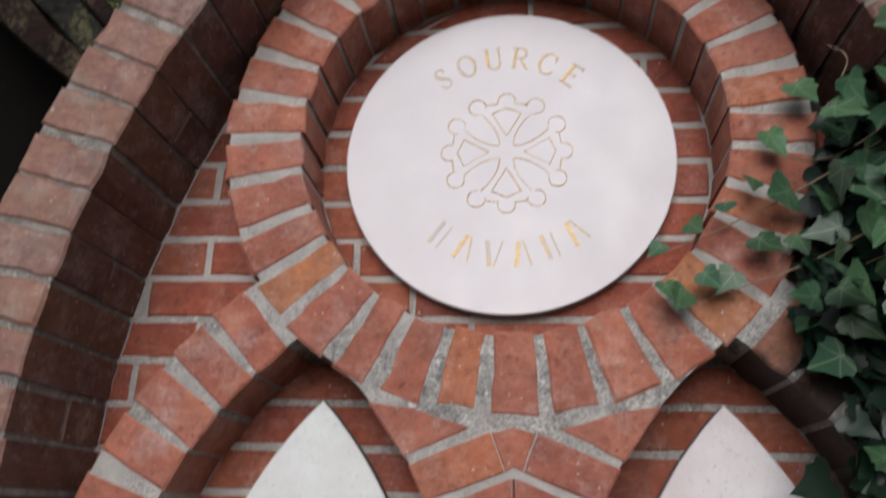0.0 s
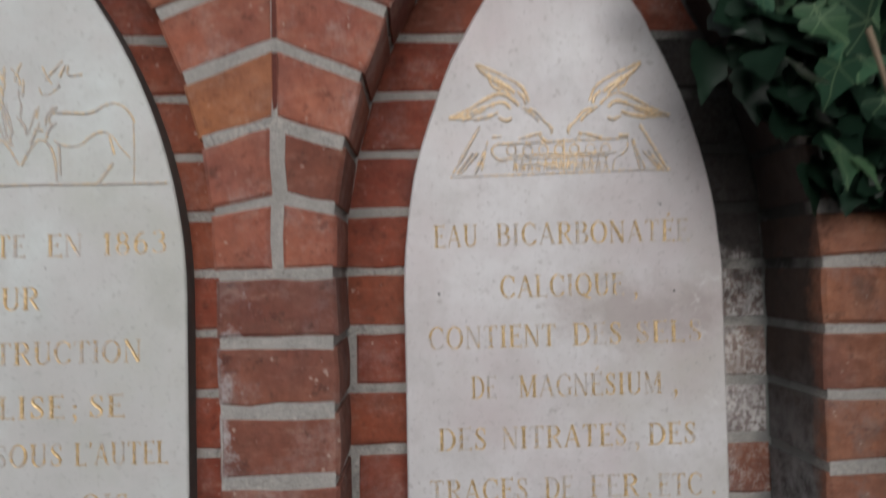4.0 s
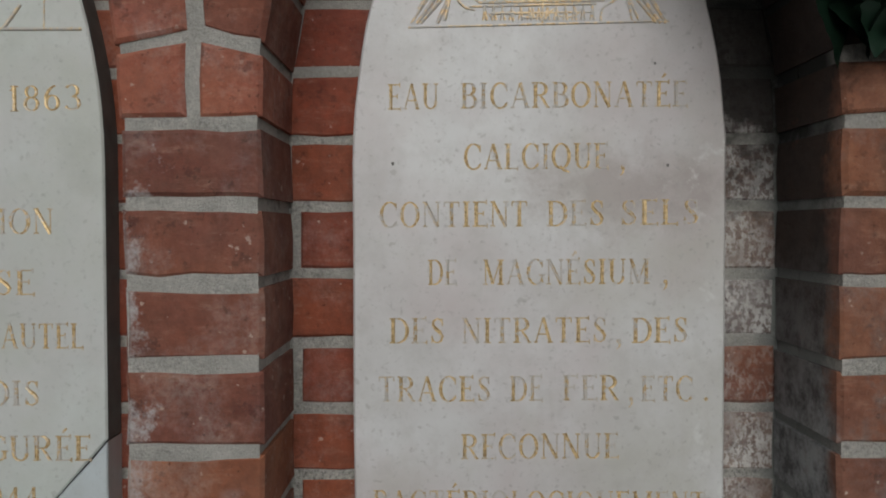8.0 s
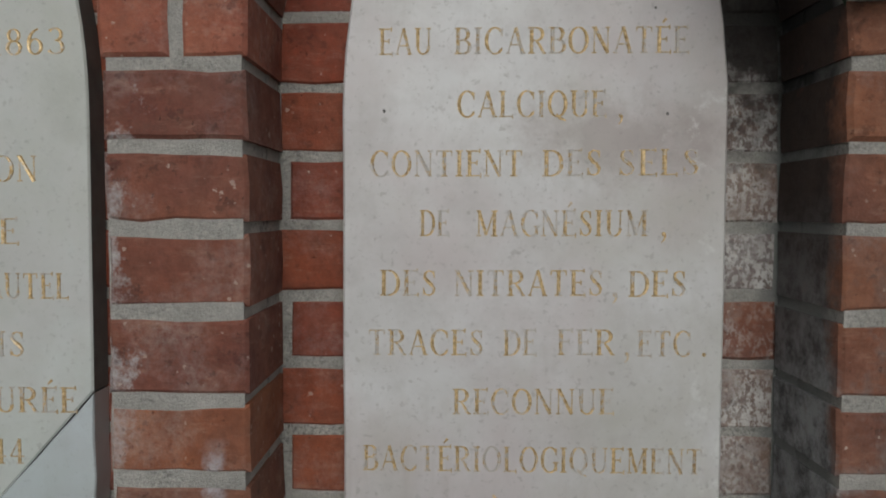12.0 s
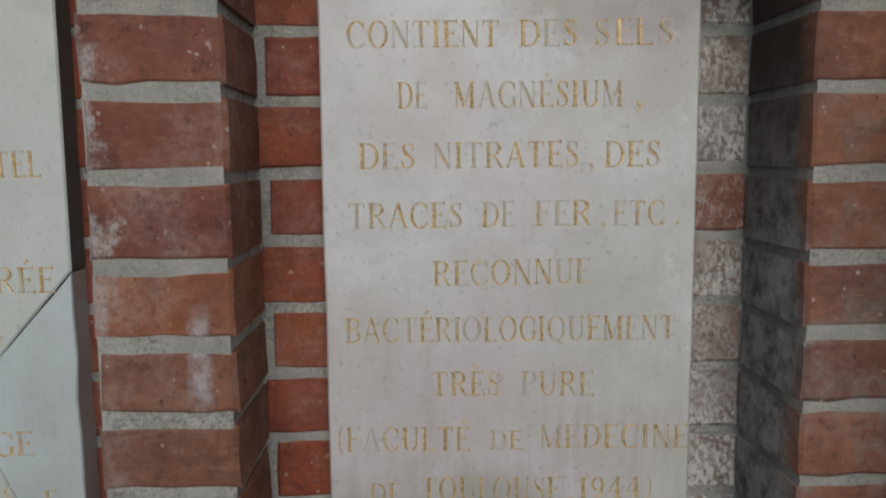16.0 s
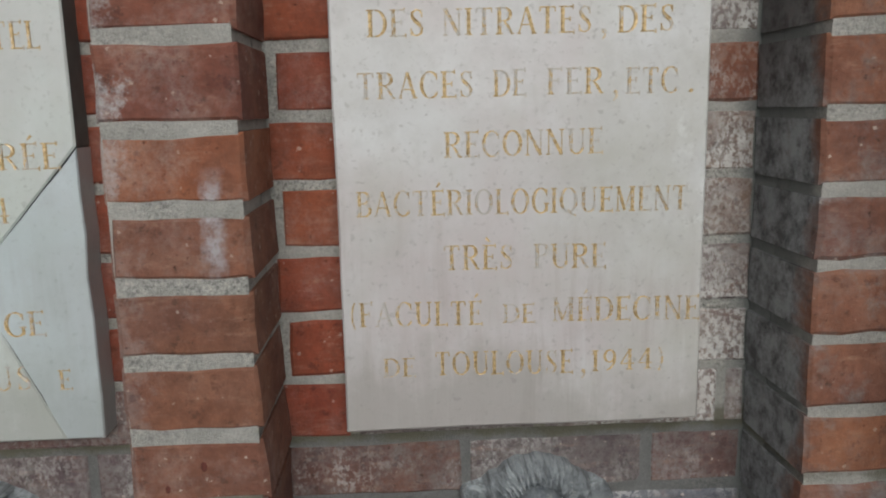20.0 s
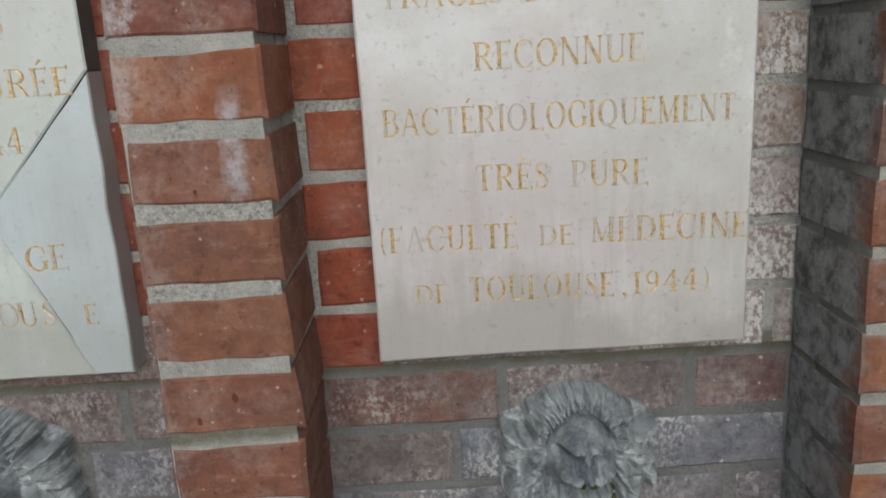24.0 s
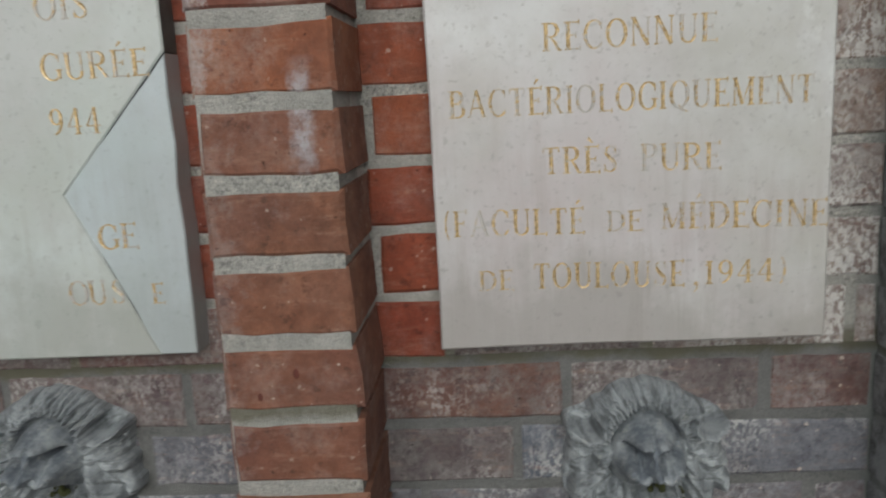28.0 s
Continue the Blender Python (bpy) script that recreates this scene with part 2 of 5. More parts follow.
DAMP_EDGE = brick_material("brick_half_damp", [(0.185, 0.086, 0.068), (0.175, 0.09, 0.076)], 0.85, 0.0, (0.2, 0.18, 0.176), 0.38, flaky=0.45, dusty=0.1, burnt=0.4)
DAMP = brick_material("brick_damp", [(0.146, 0.148, 0.18), (0.137, 0.15, 0.192), (0.16, 0.124, 0.136), (0.146, 0.15, 0.184)], 0.8, 0.0, (0.235, 0.24, 0.262), 0.36, flaky=0.6, dusty=0.0, burnt=0.35)


def mortar_material(name, light, dark, grit=0.75):
    """Rough lime mortar: sand grains and small pebbles, pale and dark."""
    n = Nodes(name)
    coarse = n.noise(26.0, 6.0, 0.65)
    grain = n.noise(480.0, 3.0, 0.7)
    col = n.mix(n.ramp(coarse, 0.32, 0.68), dark, light)
    sand = n.noise(210.0, 5.0, 0.75)
    gritty = n.ramp(n.noise(7.0, 4.0, 0.6), 0.46, 0.64, 0.16, 1.0)
    high = n.add("SeparateXYZ", Vector=n.place()).outputs["Z"]      # rain-worn, pebbly joints under the medallion
    wet = n.math("MULTIPLY", n.ramp(high, 2.2, 2.08), n.ramp(high, 1.84, 1.93))
    wet = n.math("MULTIPLY", wet, n.ramp(n.noise(10.0, 4.0, 0.6), 0.36, 0.52, 0.3, 1.0))
    gritty = n.math("MAXIMUM", gritty, wet)
    col = n.mix(n.math("MULTIPLY", wet, n.ramp(n.noise(45.0, 6.0, 0.75), 0.42, 0.6, 0.0, 0.75)), col, (0.16, 0.165, 0.165))
    col = n.mix(n.math("MULTIPLY", wet, n.ramp(n.noise(60.0, 5.0, 0.7, seed=6.0), 0.57, 0.63, 0.0, 0.8)), col, (0.72, 0.72, 0.7))
    col = n.mix(n.math("MULTIPLY", n.ramp(sand, 0.51, 0.6), n.math("MULTIPLY", gritty, grit)), col, n.mix(1.0, col, (0.3, 0.3, 0.31), "MULTIPLY"))
    col = n.mix(n.math("MULTIPLY", n.ramp(sand, 0.46, 0.38), n.math("MULTIPLY", gritty, grit)), col, n.mix(1.0, col, (1.5, 1.47, 1.42), "MULTIPLY"))
    col = n.mix(n.ramp(grain, 0.35, 0.65, 0.0, 0.35), col, n.mix(1.0, col, (0.45, 0.44, 0.42), "MULTIPLY"))
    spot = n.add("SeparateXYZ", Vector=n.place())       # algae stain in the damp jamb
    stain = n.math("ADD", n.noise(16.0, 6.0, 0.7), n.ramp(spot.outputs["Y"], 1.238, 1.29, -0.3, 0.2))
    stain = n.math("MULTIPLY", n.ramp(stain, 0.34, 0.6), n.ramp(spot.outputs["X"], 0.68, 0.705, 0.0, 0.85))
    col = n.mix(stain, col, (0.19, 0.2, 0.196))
    # near-black higher up beside the jamb: grime with the ivy's shade painted in
    sooty_shade = n.math("ADD", n.noise(14.0, 6.0, 0.7), n.ramp(spot.outputs["Z"], 1.36, 1.6, -0.3, 0.2))
    sooty_shade = n.math("MULTIPLY", n.ramp(sooty_shade, 0.34, 0.6), n.ramp(spot.outputs["X"], 0.57, 0.62, 0.0, 0.9))
    sooty_shade = n.math("MULTIPLY", sooty_shade, n.ramp(spot.outputs["Y"], 1.24, 1.27))
    col = n.mix(sooty_shade, col, (0.022, 0.02, 0.018))
    algae = n.math("ADD", n.noise(12.0, 5.0, 0.7, seed=8.0), n.math("MINIMUM", n.ramp(high, 0.835, 0.862, -0.4, 0.12), n.ramp(high, 0.9, 0.875, -0.4, 0.12)))
    col = n.mix(n.math("MULTIPLY", n.ramp(algae, 0.42, 0.62), 0.75), col, (0.125, 0.115, 0.07))
    height = n.math("ADD", grain, n.math("MULTIPLY", n.noise(120.0, 4.0, 0.6), 1.4))
    height = n.math("SUBTRACT", height, n.math("MULTIPLY", sand, 1.6))
    return n.done(col, 0.95, height, 0.75, 0.003)


MORTAR = mortar_material("mortar_grey", (0.54, 0.525, 0.495), (0.38, 0.37, 0.345))
MORTAR_DAMP = mortar_material("mortar_damp", (0.235, 0.235, 0.232), (0.17, 0.17, 0.166), 0.35)
MORTAR_OLD = mortar_material("mortar_weathered", (0.4, 0.385, 0.35), (0.15, 0.142, 0.128), 0.8)


def marble_material(name, tint, aged=1.0, stained=False):
    """White marble: soft clouds, and with age films, drips, specks and stains."""
    n = Nodes(name)
    at = n.add("SeparateXYZ", Vector=n.place())
    cloud = n.noise(7.0, 6.0, 0.6)
    fine = n.noise(60.0, 5.0, 0.65)
    col = n.colours(n.ramp(cloud, 0.25, 0.75), (0.64 - 0.12 * aged, 0.632 - 0.122 * aged, 0.63 - 0.13 * aged), (0.6, 0.59, 0.585) if aged > 0.5 else (0.645, 0.638, 0.637), (0.66, 0.655, 0.655), (0.69, 0.69, 0.69))
    haze = n.ramp(n.noise(3.2, 5.0, 0.6), 0.42, 0.6, 0.0, 0.7 * aged)
    col = n.mix(haze, col, (0.525, 0.455, 0.452))
    olive = n.noise(4.5, 6.0, 0.65, seed=3.0)
    if stained:     # olive film towards the damp side, a brown tide mark, washed white blotches
        olive = n.math("ADD", olive, n.ramp(at.outputs["X"], 0.44, 0.64, -0.06, 0.1))
    col = n.mix(n.ramp(olive, 0.47, 0.66, 0.0, 0.6 * aged), col, (0.46, 0.45, 0.39))
    col = n.mix(n.ramp(fine, 0.5, 0.75, 0.0, 0.3 * aged), col, (0.5, 0.49, 0.48))
    patchy = n.math("MULTIPLY", n.ramp(n.noise(22.0, 6.0, 0.72, seed=5.0), 0.5, 0.64), 0.27 * aged)
    col = n.mix(patchy, col, (0.44, 0.425, 0.41))
    if stained:
        dx = n.math("MULTIPLY", n.math("SUBTRACT", at.outputs["X"], 0.535), 9.0)
        dz = n.math("MULTIPLY", n.math("SUBTRACT", at.outputs["Z"], 1.47), 22.0)
        spread = n.math("SQRT", n.math("ADD", n.math("MULTIPLY", dx, dx), n.math("MULTIPLY", dz, dz)))
        spread = n.math("ADD", spread, n.ramp(n.noise(24.0, 6.0, 0.7, seed=7.0), 0.3, 0.7, -0.6, 0.6))
        col = n.mix(n.ramp(spread, 0.3, 1.2, 0.68, 0.0), col, (0.36, 0.305, 0.285))
        worn_white = n.math("ADD", n.noise(16.0, 6.0, 0.7, seed=12.0), n.ramp(at.outputs["X"], 0.56, 0.64, -0.08, 0.06))
        col = n.mix(n.ramp(worn_white, 0.58, 0.64, 0.0, 0.55), col, (0.72, 0.72, 0.7))
    col = n.mix(n.ramp(n.noise(150.0, 4.0, 0.7), 0.58, 0.7, 0.0, 0.5 * aged), col, (0.34, 0.32, 0.31))
    stretch = n.add("Mapping", Vector=n.place())
    stretch.inputs["Scale"].default_value = (70, 70, 6)
    runs = n.ramp(n.noise(1.0, 5.0, 0.65, where=stretch.outputs["Vector"]), 0.5, 0.68, 0.0, 0.55 * aged)
    runs = n.math("MULTIPLY", runs, n.math("MULTIPLY", n.ramp(at.outputs["Z"], 1.18, 1.0, 0.15, 1.0), n.ramp(n.noise(11.0, 3.0, seed=2.0), 0.42, 0.6, 0.15, 1.0)))
    col = n.mix(runs, col, (0.36, 0.31, 0.28))
    bleach = n.ramp(n.noise(1.0, 5.0, 0.65, where=stretch.outputs["Vector"]), 0.45, 0.32, 0.0, 0.4 * aged)
    col = n.mix(n.math("MULTIPLY", bleach, n.ramp(at.outputs["Z"], 1.1, 0.95)), col, (0.68, 0.67, 0.66))
    # brownish stain towards the foot, with part of the shade there painted in
    tide = n.math("ADD", n.noise(7.0, 6.0, 0.65, seed=15.0), n.ramp(at.outputs["Z"], 0.9, 1.03, 0.16, -0.2))
    col = n.mix(n.ramp(tide, 0.42, 0.62, 0.0, 0.68 * aged), col, (0.37, 0.345, 0.318))
    spots = n.ramp(n.noise(95.0, 2.0, 0.4), 0.7, 0.75)
    col = n.mix(n.math("MULTIPLY", spots, 0.35 * aged), col, (0.28, 0.26, 0.24))
    col = n.mix(1.0, col, tint, "MULTIPLY")
    return n.done(col, n.ramp(n.noise(18.0, 5.0, 0.65), 0.3, 0.7, 0.3, 0.55), n.math("ADD", n.noise(240.0, 3.0), n.math("MULTIPLY", n.noise(9.0, 4.0), 3.0)), 0.14, 0.0012)


MARBLE = marble_material("marble_white", (0.93, 0.937, 0.955), 1.0, True)
MARBLE_COOL = marble_material("marble_cool_white", (0.935, 1.03, 1.025), 0.85)
MARBLE_PALE = marble_material("marble_lilac_white", (0.815, 0.805, 0.838), 0.1)
MARBLE_BLUE = marble_material("marble_bluish", (0.84, 0.96, 1.02), 0.6)


def plain(name, colour, rough, vary=0.25, scale=30.0, bump=0.3, **more):
    n = Nodes(name)
    grain = n.noise(scale, 5.0, 0.65)
    dim = tuple(c * (1 - vary) for c in colour)
    lit = tuple(min(1, c * (1 + vary)) for c in colour)
    return n.done(n.colours(grain, dim, colour, lit), rough, n.noise(scale * 6, 4.0), bump, 0.002, **more)



def gilding(name, from_, to, dark, light, metal=0.2):
    """Gilt letters, the leaf lost in patches to grey stone, dimmed for carved shadow."""
    n = Nodes(name)
    own = n.ramp(n.random(), 0.0, 1.0, -0.07, 0.07)
    lost = n.ramp(n.math("ADD", n.math("ADD", n.noise(150.0, 5.0, 0.8), own), n.ramp(n.noise(14.0, 3.0), 0.35, 0.65, -0.06, 0.06)), from_, to)
    grain = n.noise(300.0, 3.0)
    col = n.mix(n.ramp(grain, 0.3, 0.7), dark, light)
    col = n.mix(lost, col, (0.47, 0.445, 0.42))
    return n.done(col, 0.42, grain, 0.3, 0.001, Metallic=n.math("SUBTRACT", metal, n.math("MULTIPLY", lost, metal)))


GOLD = gilding("gilding_worn", 0.5, 0.59, (0.33, 0.215, 0.095), (0.86, 0.65, 0.35), 0.35)
GOLD_THIN = gilding("gilding_thin", 0.48, 0.58, (0.33, 0.24, 0.13), (0.66, 0.51, 0.3))
GOLD_FRESH = gilding("gilding_bright", 0.53, 0.6, (0.55, 0.38, 0.19), (0.97, 0.8, 0.55), 0.4)
GOLD_CROSS = gilding("gilding_tarnished", 0.53, 0.62, (0.22, 0.14, 0.075), (0.74, 0.52, 0.28), 0.35)
GOLD_FAINT = gilding("gilding_faint", 0.43, 0.56, (0.52, 0.39, 0.21), (0.92, 0.75, 0.5), 0.35)
IRON = plain("stone_joint", (0.12, 0.115, 0.11), 0.9)
HOLLOW = plain("brick_hollow", (0.12, 0.036, 0.026), 0.95, 0.5, 200.0)
GROUND = plain("ground_gravel", (0.07, 0.065, 0.058), 0.95, 0.35, 40.0, 0.8)


def leaf_material(name, dark, light, vein):
    n = Nodes(name)
    local = n.add("TexCoord").outputs["Object"]
    part_of = n.add("SeparateXYZ", Vector=local)
    across, along = n.math("ABSOLUTE", part_of.outputs["X"]), n.math("MULTIPLY", part_of.outputs["Z"], -1.0)
    mid = n.ramp(across, 0.012, 0.03, 1.0, 0.0)
    side = n.ramp(n.math("ABSOLUTE", n.math("SUBTRACT", across, n.math("MULTIPLY", along, 1.25))), 0.015, 0.04, 0.8, 0.0)
    low = n.ramp(n.math("ABSOLUTE", n.math("ADD", n.math("MULTIPLY", across, 0.3), along)), 0.012, 0.035, 0.6, 0.0)
    lines = n.math("MAXIMUM", n.math("MAXIMUM", mid, side), low) if vein else 0.0
    col = n.colours(n.random(), dark, light, tuple(0.5 * (p + q) for p, q in zip(dark, light)), (light[0] * 0.85, light[1] * 1.05, light[2] * 1.35), dark, (light[0] * 1.15, light[1] * 1.2, light[2] * 1.15))
    col = n.mix(n.ramp(n.noise(60.0, 4.0), 0.35, 0.7, 0.0, 0.5), col, n.mix(1.0, col, (0.6, 0.68, 0.62), "MULTIPLY"))
    if vein:
        col = n.mix(n.math("MULTIPLY", lines, 0.5), col, (0.17, 0.24, 0.13))
    return n.done(col, 0.42, n.noise(220.0, 3.0), 0.25, 0.001, **{"Specular IOR Level": 0.38 if vein else 0.1})


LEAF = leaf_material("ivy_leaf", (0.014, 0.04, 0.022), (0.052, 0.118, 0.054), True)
# darker copy of LEAF: the shade inside the ivy put into its colour
LEAF_DEEP = leaf_material("ivy_leaf_painted_shade", (0.005, 0.013, 0.007), (0.012, 0.028, 0.013), True)
TREE_LEAF = leaf_material("tree_leaf", (0.09, 0.105, 0.03), (0.23, 0.24, 0.075), False)
STEM = plain("ivy_stem", (0.2, 0.15, 0.1), 0.8)
BARK = plain("bark", (0.06, 0.05, 0.042), 0.95, 0.4, 25.0, 0.8)
def cast_metal(name):
    """Cast grey metal, pale with weather on the mane, blue-black about the brow and nose."""
    n = Nodes(name)
    where = n.add("TexCoord").outputs["Object"]
    patch = n.noise(26.0, 6.0, 0.7, where=where)
    fine = n.noise(150.0, 5.0, 0.7, where=where)
    col = n.mix(n.ramp(patch, 0.36, 0.6), (0.185, 0.2, 0.215), (0.39, 0.415, 0.435))
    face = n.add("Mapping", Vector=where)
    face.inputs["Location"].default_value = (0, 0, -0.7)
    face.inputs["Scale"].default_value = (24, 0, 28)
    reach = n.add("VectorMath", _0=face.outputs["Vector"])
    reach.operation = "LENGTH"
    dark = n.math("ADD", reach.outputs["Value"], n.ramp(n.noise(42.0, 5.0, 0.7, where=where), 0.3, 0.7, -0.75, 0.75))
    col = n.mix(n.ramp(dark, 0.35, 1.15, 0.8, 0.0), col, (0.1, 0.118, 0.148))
    col = n.mix(n.ramp(fine, 0.5, 0.7, 0.0, 0.5), col, (0.37, 0.385, 0.385))
    col = n.mix(n.ramp(fine, 0.42, 0.3, 0.0, 0.6), col, (0.08, 0.086, 0.086))
    at = n.add("SeparateXYZ", Vector=where)     # combed lines of the mane, painted dark for grime and shade in the grooves
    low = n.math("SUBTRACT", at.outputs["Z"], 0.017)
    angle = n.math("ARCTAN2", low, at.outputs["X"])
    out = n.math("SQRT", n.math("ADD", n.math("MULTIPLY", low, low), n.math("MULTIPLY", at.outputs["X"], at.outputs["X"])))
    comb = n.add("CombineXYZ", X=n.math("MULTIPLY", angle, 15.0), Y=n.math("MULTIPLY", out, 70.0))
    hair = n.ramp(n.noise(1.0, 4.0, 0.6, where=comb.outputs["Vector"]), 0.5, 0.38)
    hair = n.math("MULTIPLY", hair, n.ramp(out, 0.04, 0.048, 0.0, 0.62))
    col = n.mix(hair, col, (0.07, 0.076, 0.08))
    lime = n.math("MULTIPLY", n.ramp(n.noise(60.0, 5.0, 0.75, where=where, seed=4.0), 0.58, 0.66), 0.5)
    col = n.mix(lime, col, (0.55, 0.55, 0.52))
    return n.done(col, 0.6, fine, 0.6, 0.002)


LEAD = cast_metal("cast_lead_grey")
DARK_EDGE = plain("dark_stone_edge", (0.13, 0.135, 0.13), 0.85, 0.5, 30.0, 0.5)
MOSS = plain("moss_green", (0.055, 0.06, 0.02), 0.95, 0.5, 120.0, 1.0)
def old_board(name, dark, light, lichen):
    """Rotten board: cracked grain along its length, crusts of lichen."""
    n = Nodes(name)
    turned = n.add("Mapping", Vector=n.place())
    turned.inputs["Rotation"].default_value = (0, radians(-45), 0)
    turned.inputs["Scale"].default_value = (5, 30, 60)
    grain = n.noise(1.0, 6.0, 0.7, where=turned.outputs["Vector"])
    col = n.mix(n.ramp(grain, 0.35, 0.65), dark, light)
    crust = n.math("MULTIPLY", n.ramp(n.noise(7.0, 6.0, 0.7), 0.5, 0.6), n.ramp(n.noise(55.0, 6.0, 0.75), 0.46, 0.54))
    col = n.mix(crust, col, lichen)
    col = n.mix(n.ramp(n.noise(18.0, 6.0, 0.7, seed=2.0), 0.52, 0.62, 0.0, 0.85), col, (0.006, 0.006, 0.006))
    return n.done(col, 0.95, n.math("ADD", grain, n.noise(70.0, 5.0, 0.7)), 1.0, 0.012, **{"Specular IOR Level": 0.1})


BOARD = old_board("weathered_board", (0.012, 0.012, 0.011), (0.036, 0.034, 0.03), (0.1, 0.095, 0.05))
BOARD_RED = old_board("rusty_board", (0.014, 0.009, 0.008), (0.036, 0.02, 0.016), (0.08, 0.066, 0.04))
# near-black colour that stands in for the deep shade below the eaves
DARK_WALL = plain("eaves_shade_black", (0.005, 0.0045, 0.004), 0.95, 0.3, 8.0, 0.5, **{"Specular IOR Level": 0.05})
SHADE_WALL = plain("dark_screen_wall", (0.07, 0.068, 0.062), 0.95, 0.3, 8.0, 0.5)


# ---------------------------------------------------------------- helpers
def part(name, bm, material, parent=None, label=""):
    data = bpy.data.meshes.new(name)
    bm.normal_update()
    bm.to_mesh(data)
    bm.free()
    data.materials.append(material)
    ob = new(name, data)
    ob.parent = parent
    if label:
        ob["label"] = label
    return ob


def inset(poly, d):
    """The outline, moved inwards by d (counter-clockwise outline)."""
    out, k = [], len(poly)
    for i in range(k):
        a, b, c = (Vector(poly[(i + s) % k]) for s in (-1, 0, 1))
        e, g = (b - a).normalized(), (c - b).normalized()
        n1, n2 = Vector((-e.y, e.x)), Vector((-g.y, g.x))
        m = n1 + n2
        if m.length < 1e-6:
            m = n1
        m.normalize()
        out.append(b + m * (d / max(0.5, m.dot(n1))))
    return out


def area2(poly):
    return sum(poly[i][0] * poly[(i + 1) % len(poly)][1] - poly[(i + 1) % len(poly)][0] * poly[i][1] for i in range(len(poly)))


def worn(poly, rough=0.0012, step=0.03):
    """Outline with extra points along it, a little uneven."""
    if area2(poly) < 0:
        poly = poly[::-1]
    out = []
    for i in range(len(poly)):
        a, b = Vector(poly[i]), Vector(poly[(i + 1) % len(poly)])
        k = max(1, min(7, round((b - a).length / step)))
        for j in range(k):
            p = a.lerp(b, j / k)
            out.append((p.x + random.gauss(0, rough), p.y + random.gauss(0, rough)))
    return out


def block(poly, front, back, edge=0.004, rough=0.0016):
    """A brick whose outline is drawn on the wall, from depth front to depth back, with worn arrises."""
    bm = bmesh.new()
    rim = worn(poly, rough)
    face = inset(rim, edge)
    lean = (random.uniform(-0.0008, 0.0008), random.uniform(-0.0008, 0.0008))
    mid = sum((Vector(p) for p in rim), Vector((0, 0))) / len(rim)
    span = max((Vector(p) - mid).length for p in rim)

    def y_at(p):
        d = (Vector(p) - mid) / span
        return front + d.x * lean[0] + d.y * lean[1]

    loops = [[bm.verts.new((p[0], y_at(p), p[1])) for p in face], [bm.verts.new((p[0], y_at(p) + edge * 0.8, p[1])) for p in rim], [bm.verts.new((p[0], back, p[1])) for p in rim]]
    bm.faces.new(loops[0])
    for a, b in zip(loops, loops[1:]):
        for i in range(len(rim)):
            j = (i + 1) % len(rim)
            bm.faces.new((a[i], b[i], b[j], a[j]))
    return bm


def slab(name, outline, holes, front, back, material, parent=None):
    """A flat body with the outline and holes drawn on the wall, between two depths."""
    curve = bpy.data.curves.new(name, "CURVE")
    curve.dimensions, curve.fill_mode, curve.extrude = "2D", "BOTH", (back - front) / 2
    for loop in (outline, *holes):
        spline = curve.splines.new("POLY")
        spline.points.add(len(loop) - 1)
        for point, (x, z) in zip(spline.points, loop):
            point.co = (x, z, 0, 1)
        spline.use_cyclic_u = True
    temp = bpy.data.objects.new(name, curve)
    data = bpy.data.meshes.new_from_object(temp)
    bpy.data.objects.remove(temp)
    bpy.data.curves.remove(curve)
    data.transform(Matrix.Translation((0, (front + back) / 2, 0)) @ Matrix.Rotation(radians(90), 4, "X"))
    data.materials.clear()
    data.materials.append(material)
    ob = new(name, data)
    ob.parent = parent
    return ob


def arc(cx, cz, r, a0, a1, k):
    return [(cx + r * math.cos(radians(a0 + (a1 - a0) * i / k)), cz + r * math.sin(radians(a0 + (a1 - a0) * i / k))) for i in range(k + 1)]


def lancet(mid, half, spring, radius, foot, grow=0.0, k=18):
    """A pointed opening: two arcs of one radius over straight sides."""
    half, radius = half + grow, radius + grow
    cl, cr = mid - half + radius, mid + half - radius
    top = math.degrees(math.acos((cl - mid) / radius))
    right = arc(cr, spring, radius, 0, top, k)
    left = arc(cl, spring, radius, 180 - top, 180, k)
    return [(mid + half, foot), *right, *left[1:], (mid - half, foot)]


def lay(name, poly, front, back, material, parent, edge=0.004, rough=0.0012, kind="brick"):
    return part(kind, block(poly, front + max(-0.002, min(0.0012, random.gauss(0, 0.0012))), back, edge * random.uniform(0.7, 1.4), rough * 0.75), material, parent)


# ---------------------------------------------------------------- plan
FACE, SPAN, BACK, OUT = 1.235, 1.325, 1.378, 1.08     # depths: pier and ring, spandrels, niche wall, great arch
COURSE, J0 = 0.0745, 1.530
PIER_L, PIER_R, MID = 0.042, 0.171, 0.107
LAN_L = (-0.228, 0.268)
LAN_R = (0.437, 0.267)
SPRING, LAN_RAD = 1.53, 0.67
RING = (0.100, 2.432)
RING_IN, RING_OUT = 0.362, 0.508
ARCH_L = (0.932, 1.834, 1.531)
ARCH_R = (-0.732, 1.834, 1.531)
FOOT = -0.1


HEIGHTS = [1.528, 1.454, 1.381, 1.303, 1.224, 1.151, 1.079, 1.006, 0.932, 0.859]


def course_z(k):
    """Heights of the bed joints, the springing of the arches being number 0."""
    return HEIGHTS[k] if 0 <= k < 10 else (J0 - COURSE * k if k < 0 else 0.859 - COURSE * (k - 9))


